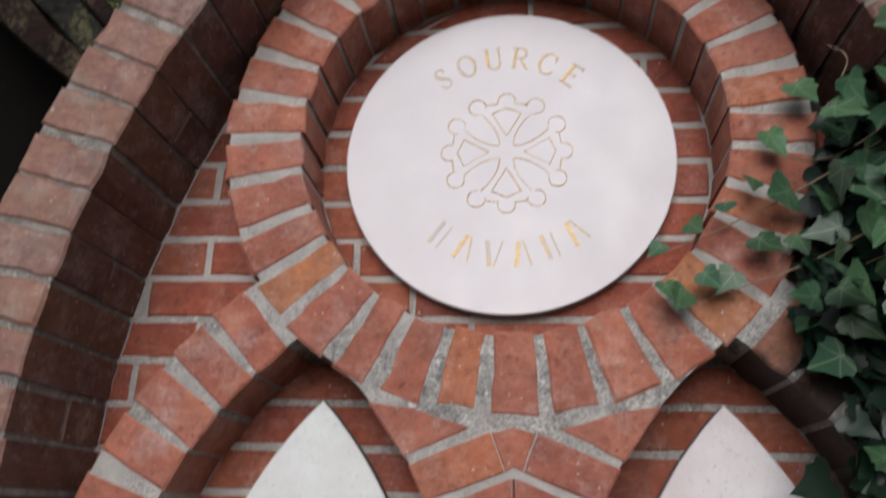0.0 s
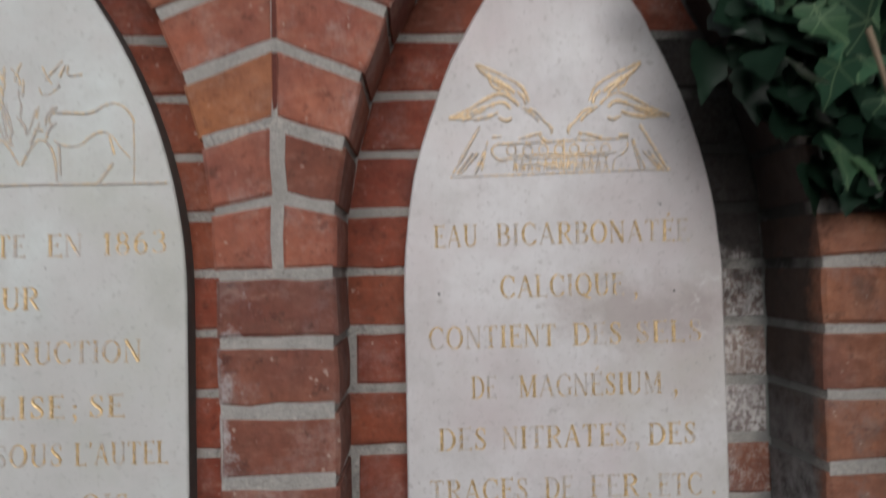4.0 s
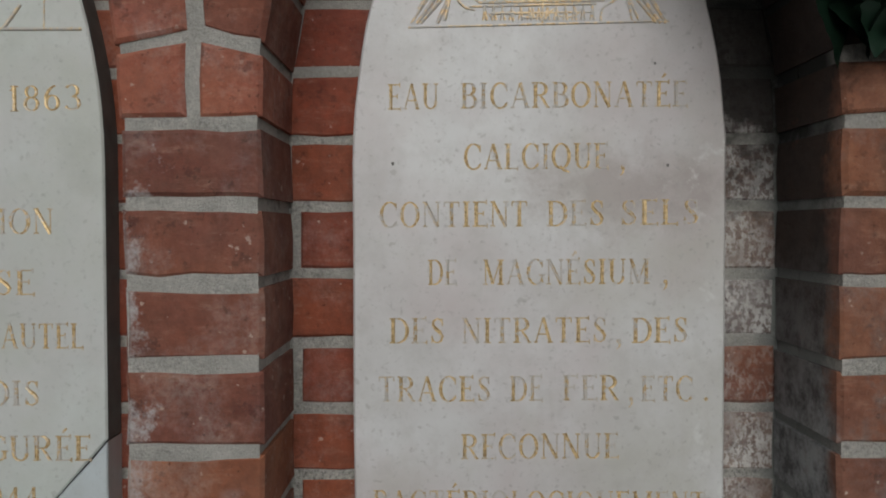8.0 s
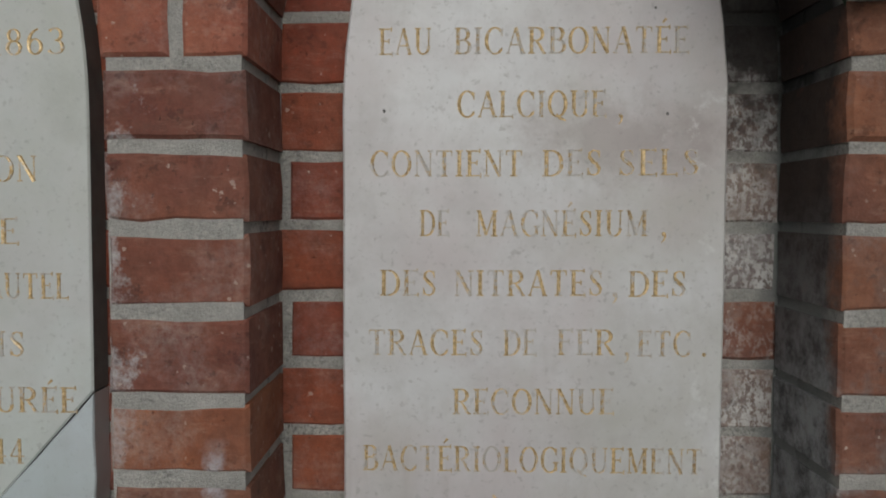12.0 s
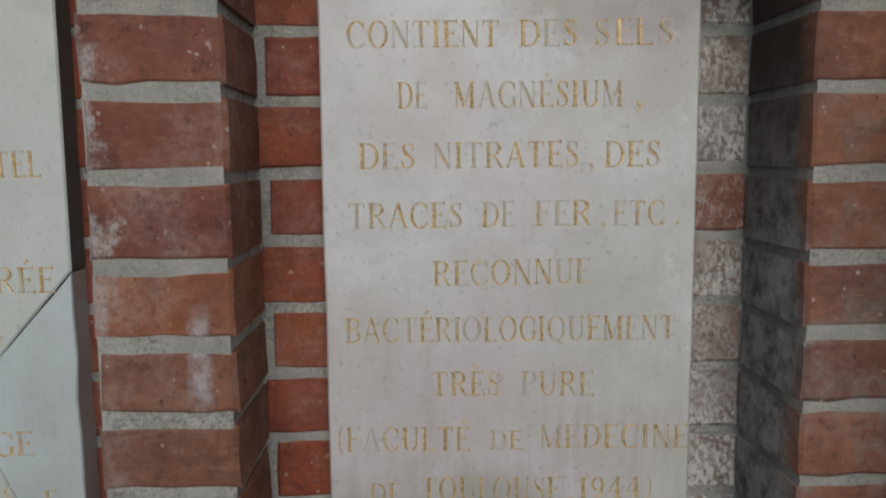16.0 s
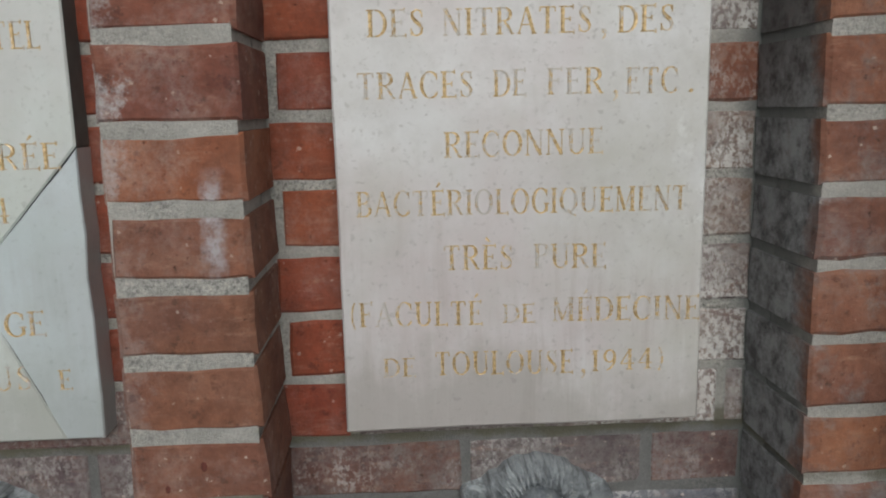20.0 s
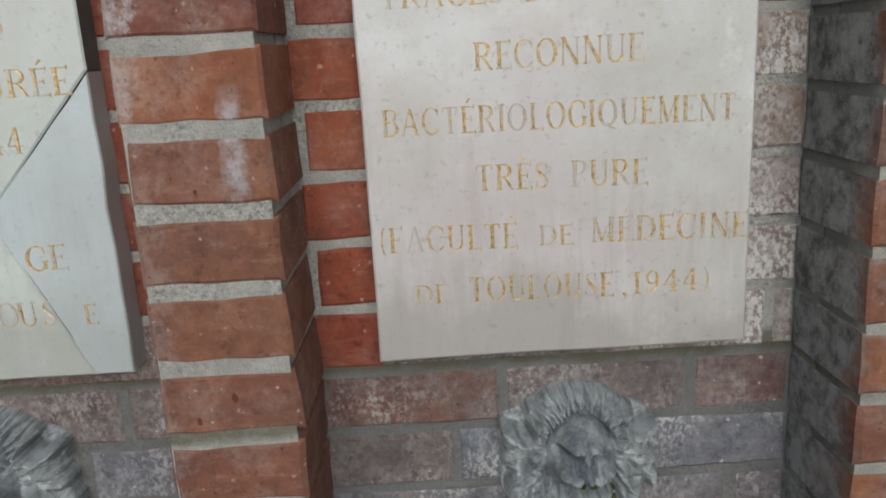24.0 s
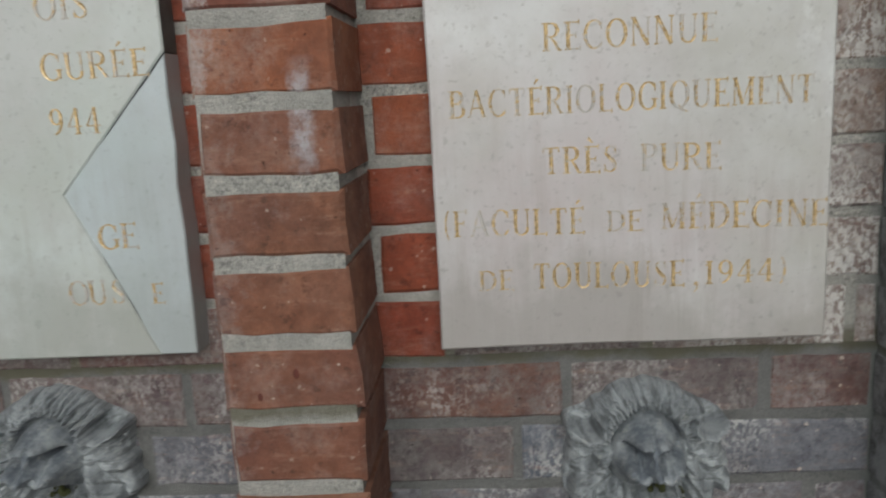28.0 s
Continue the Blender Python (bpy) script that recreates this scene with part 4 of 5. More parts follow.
def capital(ch):
    """Strokes and width of one letter of a Roman capital alphabet, in units of its height."""
    base = {"É": "E", "È": "E"}.get(ch, ch)
    arm = lambda y, x1: [line(0.14, y, x1, y), line(x1, y - 0.09, x1, y + 0.09)]
    if base == "A":
        rows, wide = [line(0.07, 0, 0.38, 1), line(0.38, 1, 0.68, 0, 0.14), line(0.2, 0.34, 0.58, 0.34), line(0, 0.02, 0.16, 0.02), line(0.57, 0.02, 0.79, 0.02)], 0.76
    elif base == "B":
        rows, wide = stem(0.14) + [line(0.14, 0.98, 0.36, 0.98), bend(0.34, 0.76, 0.21, 0.22, -90, 90), bend(0.36, 0.27, 0.25, 0.25, -90, 90), line(0.14, 0.02, 0.38, 0.02), line(0.14, 0.53, 0.36, 0.53)], 0.66
    elif base in "CG":
        rows, wide = [bend(0.42, 0.5, 0.35, 0.5, 42, 318), line(0.69, 0.68, 0.69, 0.96)], 0.74
        rows += stem(0.68, 0.12, 0.06, 0.4, "t") if base == "G" else [line(0.69, 0.14, 0.7, 0.24)]
    elif base == "D":
        rows, wide = stem(0.14) + [line(0.14, 0.98, 0.36, 0.98), bend(0.34, 0.5, 0.37, 0.48, -90, 90), line(0.14, 0.02, 0.36, 0.02)], 0.76
    elif base in "EF":
        rows, wide = stem(0.14) + arm(0.975, 0.56) + [line(0.14, 0.52, 0.44, 0.52), line(0.44, 0.42, 0.44, 0.62)], 0.6
        rows += arm(0.025, 0.6) if base == "E" else []
    elif base == "I":
        rows, wide = stem(0.15), 0.3
    elif base == "L":
        rows, wide = stem(0.14) + arm(0.025, 0.56), 0.6
    elif base == "M":
        rows, wide = stem(0.12, HAIR) + [line(0.12, 1, 0.44, 0.04, 0.14), line(0.44, 0.04, 0.78, 1)] + stem(0.79), 0.92
    elif base == "N":
        rows, wide = stem(0.11, HAIR) + [line(0.11, 1, 0.66, 0, 0.145)] + stem(0.66, HAIR, feet="t"), 0.76
    elif base in "OQ":
        rows, wide = [bend(0.4, 0.5, 0.34, 0.49, 0, 360, k=24)], 0.8
        rows += [[(0.36, 0.12, HAIR), (0.5, -0.05, 0.12), (0.76, -0.14, HAIR)]] if base == "Q" else []
    elif base in "PR":
        rows, wide = stem(0.14) + [line(0.14, 0.98, 0.36, 0.98), bend(0.34, 0.74, 0.24, 0.24, -90, 90), line(0.14, 0.5, 0.36, 0.5)], 0.62
        if base == "R":
            rows, wide = rows + [[(0.32, 0.5, HAIR), (0.48, 0.3, 0.12), (0.64, 0.02, 0.11)], line(0.6, 0.02, 0.74, 0.02)], 0.72
    elif base == "S":
        rows, wide = [[(0.5, 0.8, HAIR), (0.42, 0.95, HAIR), (0.28, 0.98, HAIR), (0.14, 0.88, 0.1), (0.13, 0.72, 0.13), (0.24, 0.58, 0.155), (0.4, 0.44, 0.155), (0.5, 0.28, 0.13), (0.46, 0.1, 0.09), (0.32, 0.02, HAIR), (0.17, 0.05, HAIR), (0.09, 0.22, HAIR)], line(0.5, 0.7, 0.5, 0.98), line(0.085, 0.02, 0.085, 0.3)], 0.58
    elif base == "T":
        rows, wide = stem(0.34, feet="b") + [line(0.03, 0.975, 0.65, 0.975), line(0.03, 0.8, 0.04, 0.98), line(0.65, 0.8, 0.64, 0.98)], 0.68
    elif base == "U":
        rows, wide = stem(0.15, low=0.3, feet="t") + [bend(0.4, 0.3, 0.25, 0.29, 180, 360, 0.13)] + stem(0.65, 0.07, 0.3, feet="t"), 0.76
    elif base == "V":
        rows, wide = [line(0.07, 1, 0.37, 0, 0.145), line(0.37, 0, 0.66, 1), line(-0.03, 0.98, 0.18, 0.98), line(0.57, 0.98, 0.74, 0.98)], 0.72
    elif base == "1":
        rows, wide = stem(0.2, 0.13) + [line(0.06, 0.8, 0.2, 0.96)], 0.36
    elif base == "3":
        rows, wide = [bend(0.24, 0.75, 0.2, 0.23, 150, -90, 0.12), bend(0.24, 0.27, 0.24, 0.26, 90, -150, 0.13)], 0.52
    elif base == "4":
        rows, wide = stem(0.4, 0.13, feet="b") + [line(0.4, 1, 0.04, 0.3), line(0.04, 0.3, 0.58, 0.3)], 0.6
    elif base in "69":
        ring = [bend(0.28, 0.3, 0.2, 0.29, 0, 360, 0.12, 18), bend(0.46, 0.42, 0.38, 0.56, 180, 100, 0.12)]
        rows, wide = [[(0.56 - x, 1 - y, w) for x, y, w in r] for r in ring] if base == "9" else ring, 0.56
    elif base == "8":
        rows, wide = [bend(0.27, 0.75, 0.17, 0.23, 0, 360, 0.11, 18), bend(0.27, 0.27, 0.21, 0.26, 0, 360, 0.12, 18)], 0.54
    elif base == "(":
        rows, wide = [bend(0.34, 0.45, 0.24, 0.62, 115, 245, 0.09)], 0.3
    elif base == ")":
        rows, wide = [bend(0.0, 0.45, 0.24, 0.62, 65, -65, 0.09)], 0.3
    elif base == "'":
        rows, wide = [[(0.12, 1.02, 0.13), (0.07, 0.74, 0.04)]], 0.16
    else:               # stops
        rows, wide = [[(0.12, 0.0, 0.1), (0.12, 0.08, 0.19), (0.12, 0.15, 0.1)]], 0.24
        if base != ".":
            rows.append([(0.17, 0.04, 0.1), (0.14, -0.14, 0.07), (0.04, -0.26, 0.03)])
        if base == ";":
            rows.append([(0.12, 0.42, 0.1), (0.12, 0.5, 0.18), (0.12, 0.57, 0.1)])
    if ch == "É":
        rows = rows + [[(0.26, 1.12, 0.05), (0.42, 1.3, 0.12)]]
    if ch == "È":
        rows = rows + [[(0.16, 1.3, 0.12), (0.34, 1.12, 0.05)]]
    return rows, wide


def carve(bm, row, tall):
    """One stroke with a groove along its middle and a thin rim."""
    loops = []
    for i, (x, y, w) in enumerate(row):
        (xa, ya, _), (xb, yb, _) = row[max(0, i - 1)], row[min(len(row) - 1, i + 1)]
        d = math.hypot(xb - xa, yb - ya) or 1.0
        nx, ny = -(yb - ya) / d, (xb - xa) / d
        half = w * tall / 2
        rim = min(0.001, 0.42 * half)
        cross = [(half, 0.0003), (half * 0.97, -rim), (0.0, -0.0001), (-half * 0.97, -rim), (-half, 0.0003)]
        loops.append([bm.verts.new((x * tall + nx * o, depth, y * tall + ny * o)) for o, depth in cross])
    fine = max(w for _, _, w in row) < 0.09
    for p, q in zip(loops, loops[1:]):
        for i in range(4):
            bm.faces.new((p[i], p[i + 1], q[i + 1], q[i])).material_index = 1 if fine else 0
    for end in (loops[0], loops[-1]):
        bm.faces.new(end).material_index = 1 if fine else 0


def letter(ch, tall, wide, at, parent):
    """One carved and gilt capital; wide stretches it sideways."""
    bm = bmesh.new()
    for row in capital(ch)[0]:
        carve(bm, row, tall)
    bmesh.ops.transform(bm, matrix=at @ Matrix.Diagonal((wide, 1, 1, 1)), verts=bm.verts)
    ob = part("letter", bm, GOLD, parent)
    ob.data.materials.append(GOLD_THIN)
    return ob


def word(parent, text, x0, x1, z0, z1, tall=0.0265, depth_y=PLAQUE_Y):
    """A word between x0 and x1, its foot rising or falling from z0 to z1."""
    gap = 0.13
    total = sum(capital(c)[1] + gap for c in text) - gap
    scale = (x1 - x0) / total if len(text) > 1 else tall
    x = 0.0
    for c in text:
        z = z0 + (z1 - z0) * x / total
        letter(c, tall, scale / tall, Matrix.Translation((x0 + x * scale, depth_y, z)), parent)
        x += capital(c)[1] + gap


for row in (
    "EAU 279 332 1556 1557", "BICARBONATÉE 356 594 1557 1559", "CALCIQUE 359 511 1493 1494", ", 523 0 1493", "CONTIENT 270 426 1432 1433",
    "DES 447 507 1433 1434", "SELS 524 607 1434 1435", "DE 321 351 1371 1371", "MAGNÉSIUM 379 555 1371 1372", ", 569 0 1372", "DES 280 338 1309 1309",
    "NITRATES 357 510 1309 1310", ", 520 0 1309", "DES 537 596 1309 1310", "TRACES 268 387 1247 1247", "DE 408 442 1247 1248", "FER 464 523 1248 1248",
    ", 533 0 1247", "ETC 547 602 1247 1247", ". 613 0 1247", "RECONNUE 356 523 1185 1186", "BACTÉRIOLOGIQUEMENT 262 616 1125 1123", "TRÈS 353 427 1065 1064",
    "PURE 450 528 1064 1062", "(FACULTÉ 250 393 1005 1003", "DE 416 451 1004 1003 21", "MÉDECINE 470 633 1004 1001", "DE 284 319 947 947 21",
    "TOULOUSE 341 493 947 944", ", 502 0 944", "1944) 513 595 945 946 24"):
    text, *n = row.split()
    n = [int(v) / 1000 for v in n] + ([int(row.split()[3]) / 1000] if len(n) == 3 else [])
    word(plaque_r, text, *n[:4], *([n[4]] if len(n) > 4 else []))
for row in (
    "DÉCOUVERTE -404 -213 1554 1554", "EN -186 -145 1554 1554", "1863 -121 -45 1555 1557", "POUR -286 -196 1491 1491", "LA -402 -360 1425 1425",
    "CONSTRUCTION -340 -76 1425 1426", "DE -392 -350 1361 1361", "L'ÉGLISE -325 -168 1361 1361", "; -158 0 1361", "SE -139 -97 1361 1361",
    "SOUS -250 -170 1304 1304", "L'AUTEL -155 -45 1304 1304", "OIS -148 -93 1243 1243", "GURÉE -150 -39 1184 1184", "944 -149 -95 1129 1129", "O -155 0 948 948", "U -134 0 948 948", "S -109 0 948 948"):
    text, *n = row.split()
    n = [int(v) / 1000 for v in n] + ([int(row.split()[3]) / 1000] if len(n) == 3 else [])
    word(plaque_l, text, *n[:4])
word(shard, "GE", -0.114, -0.072, 1.008, 1.009, 0.026, PLAQUE_Y - 0.001)
word(shard, "E", -0.064, 0, 0.947, 0.947, 0.022, PLAQUE_Y - 0.001)


def strokes(name, lines, place, scale, radius, parent, mirror=None, label="", gilt=None):
    """Engraved lines: each a row of points in drawing units, at a place on the stone."""
    curve = bpy.data.curves.new(name, "CURVE")
    curve.dimensions, curve.bevel_depth, curve.bevel_resolution, curve.resolution_u = "3D", radius, 1, 6
    rows = [list(zip(l[::2], l[1::2])) for l in lines]
    if mirror is not None:
        rows += [[(2 * mirror - x, y) for x, y in r] for r in rows]
    for row in rows:
        spline = curve.splines.new("BEZIER")
        spline.bezier_points.add(len(row) - 1)
        for point, (x, y) in zip(spline.bezier_points, row):
            point.co = (place[0] + x * scale, place[1], place[2] - y * scale)
            point.handle_left_type = point.handle_right_type = "AUTO" if len(row) > 2 else "VECTOR"
            point.radius = random.uniform(0.55, 1.2)
    temp = bpy.data.objects.new(name, curve)
    data = bpy.data.meshes.new_from_object(temp)
    bpy.data.objects.remove(temp)
    bpy.data.curves.remove(curve)
    data.materials.clear()
    data.materials.append(gilt or GOLD_FRESH)
    ob = new(name, data)
    ob.parent = parent
    if label:
        ob["label"] = label
    return ob


def ellipse(cx, cy, rx, ry, a0=0, a1=360, k=9):
    out = []
    for i in range(k):
        a = radians(a0 + (a1 - a0) * i / (k - 1))
        out += [cx + rx * math.cos(a), cy + ry * math.sin(a)]
    return out


# winged emblem over a basin
wing = [
    (-142, -188, -85, -162, -62, -145, -52, -122), (-142, -188, -130, -172, -112, -160, -98, -150), (-122, -168, -114, -150, -100, -142),
    (-72, -140, -60, -128, -58, -118), (-190, -95, -155, -111, -125, -128, -100, -136, -80, -126, -70, -116), (-190, -95, -163, -97, -138, -106),
    (-168, -93, -140, -96, -116, -99), (-118, -118, -96, -121, -84, -111), (-106, -96, -92, -90, -82, -94), (-66, -112, -42, -105, -27, -88, -15, -75, -15, -66),
    (-72, -58, -46, -65, -31, -68), (-36, -65, -24, -52), (-138, -80, -174, -20), (-152, -35, -178, 0), (-142, -35, -172, 0), (-131, -36, -148, 0), (-125, -55, -137, -4), (-118, -62, -101, -62),
    (-132, -176, -104, -158, -84, -147), (-110, -164, -92, -150, -76, -138), (-104, -152, -92, -142, -84, -134), (-180, -100, -150, -102, -128, -109), (-160, -104, -134, -112, -112, -117),
    (-148, -92, -126, -96, -106, -104), (-162, -35, -186, 0), (-60, -108, -46, -99, -36, -88)]
strokes("engraved_emblem", wing, (0.4375, PLAQUE_Y, 1.646), 0.00072, 0.0022, plaque_r, 0.0, "gilt engraving of two winged shapes drinking from a basin")
bowl = [(-190, 6, 190, -3), (-108, -50, 118, -57), (-108, -50, -118, -40, -108, -24, -92, -19), (-102, -24, 84, -28), (118, -57, 113, -36, 93, -20, 90, -1), (-72, -14, -66, -4), (-40, -12, -36, -2), (-8, -22, -8, -8), (-24, -8, 8, -8), (12, -12, 24, -22), (30, -10, 52, -10, 62, -20), (6, -57, 6, 0)]
bowl += [ellipse(x, -39, 8, 9) for x in (-84, -56, -29, -2, 24, 52, 78)]
bowl += [(x, -22 - 0.05 * x * side, x + 3 * side, -4) for side in (-1, 1) for x in range(-78, 84, 13)]
bowl += [(-86, -30, 96, -33), (-70, -14, 76, -16)]
strokes("engraved_basin", bowl, (0.4375, PLAQUE_Y, 1.646), 0.00072, 0.0016, plaque_r)

# second emblem: two four-legged outlines beside a plant
beast = [
    (46, -123, 80, -124, 122, -124, 148, -138, 168, -138, 188, -121, 195, -106), (193, -106, 194, -60, 193, -2), (58, -76, 72, -68, 102, -68, 118, -81, 138, -90, 152, -86, 172, -61, 188, -44), (66, -68, 68, -16),
    (152, -82, 160, -51), (158, -36, 133, -2), (32, -136, 27, -116), (39, -204, 47, -186, 55, -174), (32, -168, 40, -156, 57, -161, 68, -174), (67, -186, 77, -206), (82, -206, 82, -191, 107, -191), (27, -131, 14, -88), (24, -96, 40, -94), (2, -34, 22, -68, 34, -78, 47, -71, 58, -46, 62, -6)]
strokes("engraved_emblem", beast, (-0.2175, PLAQUE_Y, 1.641), 0.00070, 0.0017, plaque_l, 0.0, "faint gilt engraving of two hoofed outlines by a plant", GOLD_FAINT)
plant = [(-250, 0, 250, 0)]
r3 = random.Random(4)
for i in range(34):
    x, y = r3.uniform(-62, 62), r3.uniform(-205, -70)
    lean = x * 0.22 + r3.gauss(0, 6)
    plant.append((x - lean * 0.5, y + 14, x + r3.gauss(0, 3), y, x + lean * 0.6, y - r3.uniform(12, 24)))
strokes("engraved_plant", plant, (-0.2175, PLAQUE_Y, 1.641), 0.00070, 0.0017, plaque_l, None, "", GOLD_FAINT)

# cross with twelve balls on the medallion
MED = (0.091, 1.350, 2.437)
cross = []
for q in range(4):
    turn = radians(90 * q)

    def spin(row):
        out = []
        for x, y in zip(row[::2], row[1::2]):
            out += [x * math.cos(turn) - y * math.sin(turn), x * math.sin(turn) + y * math.cos(turn)]
        return out

    cross += [spin((12, -14, 16, -34, 32, -62, 47, -78)), spin((-12, -14, -16, -34, -32, -62, -47, -78)), spin((0, -32, -27, -78)), spin((-27, -78, 0, -90)), spin((0, -90, 27, -78)), spin((27, -78, 0, -32))]
    cross += [spin(ellipse(54, -92, 16, 16, 100, -190)), spin(ellipse(-54, -92, 16, 16, 80, 370)), spin(ellipse(0, -104, 16, 16, 160, 380)), spin((16, -99, 39, -96)), spin((-16, -99, -39, -96))]
strokes("engraved_cross", cross, MED, 0.00101, 0.0014, medallion, None, "thin gilt outline of a cross with twelve balls", GOLD_CROSS)
for i, ch in enumerate("SOURCE"):
    a = radians(-38 + 76 * i / 5)
    at = Matrix.Translation((MED[0], MED[1], MED[2])) @ Matrix.Rotation(a, 4, "Y") @ Matrix.Translation((-0.5 * capital(ch)[1] * 0.046, 0, 0.176))
    letter(ch, 0.046, 1.0, at, medallion)
for i in range(6):      # a name, as plain bars
    a = radians(-37 + 74 * i / 5)
    bm = bmesh.new()
    lean = 0.0 if i in (0, 4) else 0.3 if i % 2 else -0.3
    carve(bm, [(lean * -0.35, -0.5, 0.17), (lean * 0.35, 0.5, 0.17)], 0.048)
    carve(bm, [(lean * 0.35 + 0.36, -0.5, 0.06), (0.36 - lean * 0.35, 0.5, 0.06)], 0.048)
    at = Matrix.Translation((MED[0], MED[1], MED[2])) @ Matrix.Rotation(-a, 4, "Y") @ Matrix.Translation((-0.006, 0, -0.2))
    bmesh.ops.transform(bm, matrix=at, verts=bm.verts)
    part("bar", bm, GOLD, medallion)

# pits and drill holes in the stone
for x, z, r in ((0.284, 1.499, 0.0022), (0.574, 1.497, 0.002), (0.560, 1.604, 0.0018), (0.262, 1.46, 0.001), (0.352, 1.494, 0.0012), (0.268, 1.404, 0.0009), (0.60, 1.62, 0.0014)):
    bm = bmesh.new()
    bmesh.ops.create_icosphere(bm, subdivisions=1, radius=r, matrix=Matrix.Translation((x, PLAQUE_Y + 0.0004, z)) @ Matrix.Diagonal((1, 0.4, 1.3, 1)))
    part("pit", bm, IRON, plaque_r)
r4 = random.Random(8)
for _ in range(16):
    bm = bmesh.new()
    spot = (r4.uniform(-0.4, -0.035), PLAQUE_Y + 0.0004, r4.uniform(1.22, 1.66))
    bmesh.ops.create_icosphere(bm, subdivisions=1, radius=r4.uniform(0.0007, 0.0018), matrix=Matrix.Translation(spot) @ Matrix.Diagonal((1, 0.4, r4.uniform(0.8, 1.8), 1)))
    part("pit", bm, IRON, plaque_l)


# ---------------------------------------------------------------- lion masks
def lion_mesh():
    """A cast lion-head mask in relief, as one mesh: mane, cupped ears, brow, muzzle and open mouth."""
    bm = bmesh.new()
    rings, turns = 100, 400
    rows = []

    def bump(x, z, cx, cz, sx, sz):
        return math.exp(-((x - cx) / sx) ** 2 - ((z - cz) / sz) ** 2)

    def step(v, lo, hi):
        v = max(0.0, min(1.0, (v - lo) / (hi - lo)))
        return v * v * (3 - 2 * v)

    for i in range(rings + 1):
        row = []
        for j in range(turns):
            a = 2 * math.pi * j / turns
            edge = 0.087 + 0.004 * max(0.0, math.sin(a)) + 0.001 * math.sin(17 * a + 1) + 0.0008 * math.sin(29 * a)
            for lobe, size, spread in ((31, 0.0115, 0.15), (149, 0.0115, 0.15), (13, -0.002, 0.11), (167, -0.002, 0.11), (57, -0.003, 0.2), (123, -0.003, 0.2), (342, 0.005, 0.2), (198, 0.005, 0.2)):
                d = (a - radians(lobe) + math.pi) % (2 * math.pi) - math.pi
                edge += size * math.exp(-(d / spread) ** 2)
            if math.sin(a) < -0.2:
                edge += 0.005 * abs(math.sin(6.5 * a))
            q = i / rings
            r = edge * q
            x, z = r * math.cos(a), r * math.sin(a)
            s = 1 if x > 0 else -1
            h = 0.022 * max(0.0, 1 - q ** 8) ** 0.5
            # mane: fine combed hair above, broad shaggy locks on the cheeks
            fx, fz = x, z - 0.017
            e = math.hypot(fx / (0.0385 * (1 - 0.14 * max(-1.0, min(1.0, fz / 0.045)))), fz / 0.043)
            af = math.atan2(fz, fx)
            out = step(e, 1.0, 1.1)
            upper = step(z, 0.016, 0.036)
            wave = noise.noise((4 * math.cos(af), 4 * math.sin(af), 2.2 * e))
            comb = (0.5 - 0.5 * math.cos(58 * af + 4.5 * wave + 5.5 * (e - 1.2) * s)) ** 0.8
            comb = 0.75 * comb + 0.25 * abs(math.sin(41 * af + 5 * wave)) + 0.3 * noise.noise((16 * math.cos(af), 16 * math.sin(af), 7 * e))
            locks = 1 - abs(math.cos(4.6 * af + 0.9 * wave + 2.4 * (e - 1.0) * s)) ** 4
            strand = 0.5 - 0.5 * math.cos(30 * af + 3 * wave + 4 * (e - 1.0) * s)
            fade = min(1.0, (1.02 - q) / 0.06)
            ex, ez = x - s * 0.068, z - 0.054
            lean = radians(18) * s
            u = math.hypot((ex * math.cos(lean) + ez * math.sin(lean)) / 0.0235, (ez * math.cos(lean) - ex * math.sin(lean)) / 0.0150)
            away = 1 - 1 / (1 + u ** 6)
            h += 0.006 * (1 - away) + 0.013 * math.exp(-((u - 0.9) / 0.15) ** 2) * (1 + 0.06 * math.sin(7 * math.atan2(ez, ex))) - (0.026 - 0.5 * ex * s) * math.exp(-(u / 0.68) ** 6)
            h += away * out * fade * (upper * (0.0125 * comb - 0.008) * (0.6 + 0.4 * step(e, 1.05, 1.4)) + (1 - upper) * (0.012 * locks + 0.004 * strand - 0.009))
            h += 0.004 * away * out * math.exp(-((e - 1.35) / 0.3) ** 2)
            h -= 0.012 * math.exp(-((e - 1.09) / 0.07) ** 2) * (0.3 + 0.7 * upper)
            zf = (z - 0.018) * 1.12
            # face: domed forehead, sunken eyes under heavy brows, long nose, split muzzle over an open mouth
            h += 0.020 * (1 - step(e, 0.62, 1.06)) + 0.006 * bump(x, zf, 0, 0.034, 0.024, 0.013)
            for side in (-1, 1):
                h += 0.009 * bump(x, zf, side * 0.0145, 0.0275, 0.0095, 0.007) + 0.004 * bump(x, zf, side * 0.03, 0.021, 0.006, 0.007)
                h -= 0.034 * bump(x, zf, side * 0.0185, 0.0150, 0.0092, 0.0058)
                h += 0.022 * bump(x, zf, side * 0.0188, 0.0132, 0.0050, 0.0030)
                h += 0.004 * bump(x, zf, side * 0.019, 0.0088, 0.008, 0.0018)
                h += 0.014 * bump(x, zf, side * 0.027, -0.001, 0.012, 0.011)
                h -= 0.005 * bump(x, zf, side * 0.0135, 0.003, 0.003, 0.008)
                h += 0.013 * bump(x, zf, side * 0.0125, -0.013, 0.0098, 0.0082)
                h -= 0.007 * bump(x, zf, side * 0.006, -0.0035, 0.0025, 0.0026)
                h += 0.010 * bump(x, zf, side * 0.027, -0.036, 0.007, 0.016)
            h += 0.014 * bump(x, zf, 0, 0.010, 0.0075, 0.018) + 0.014 * bump(x, zf, 0, -0.002, 0.0115, 0.008)
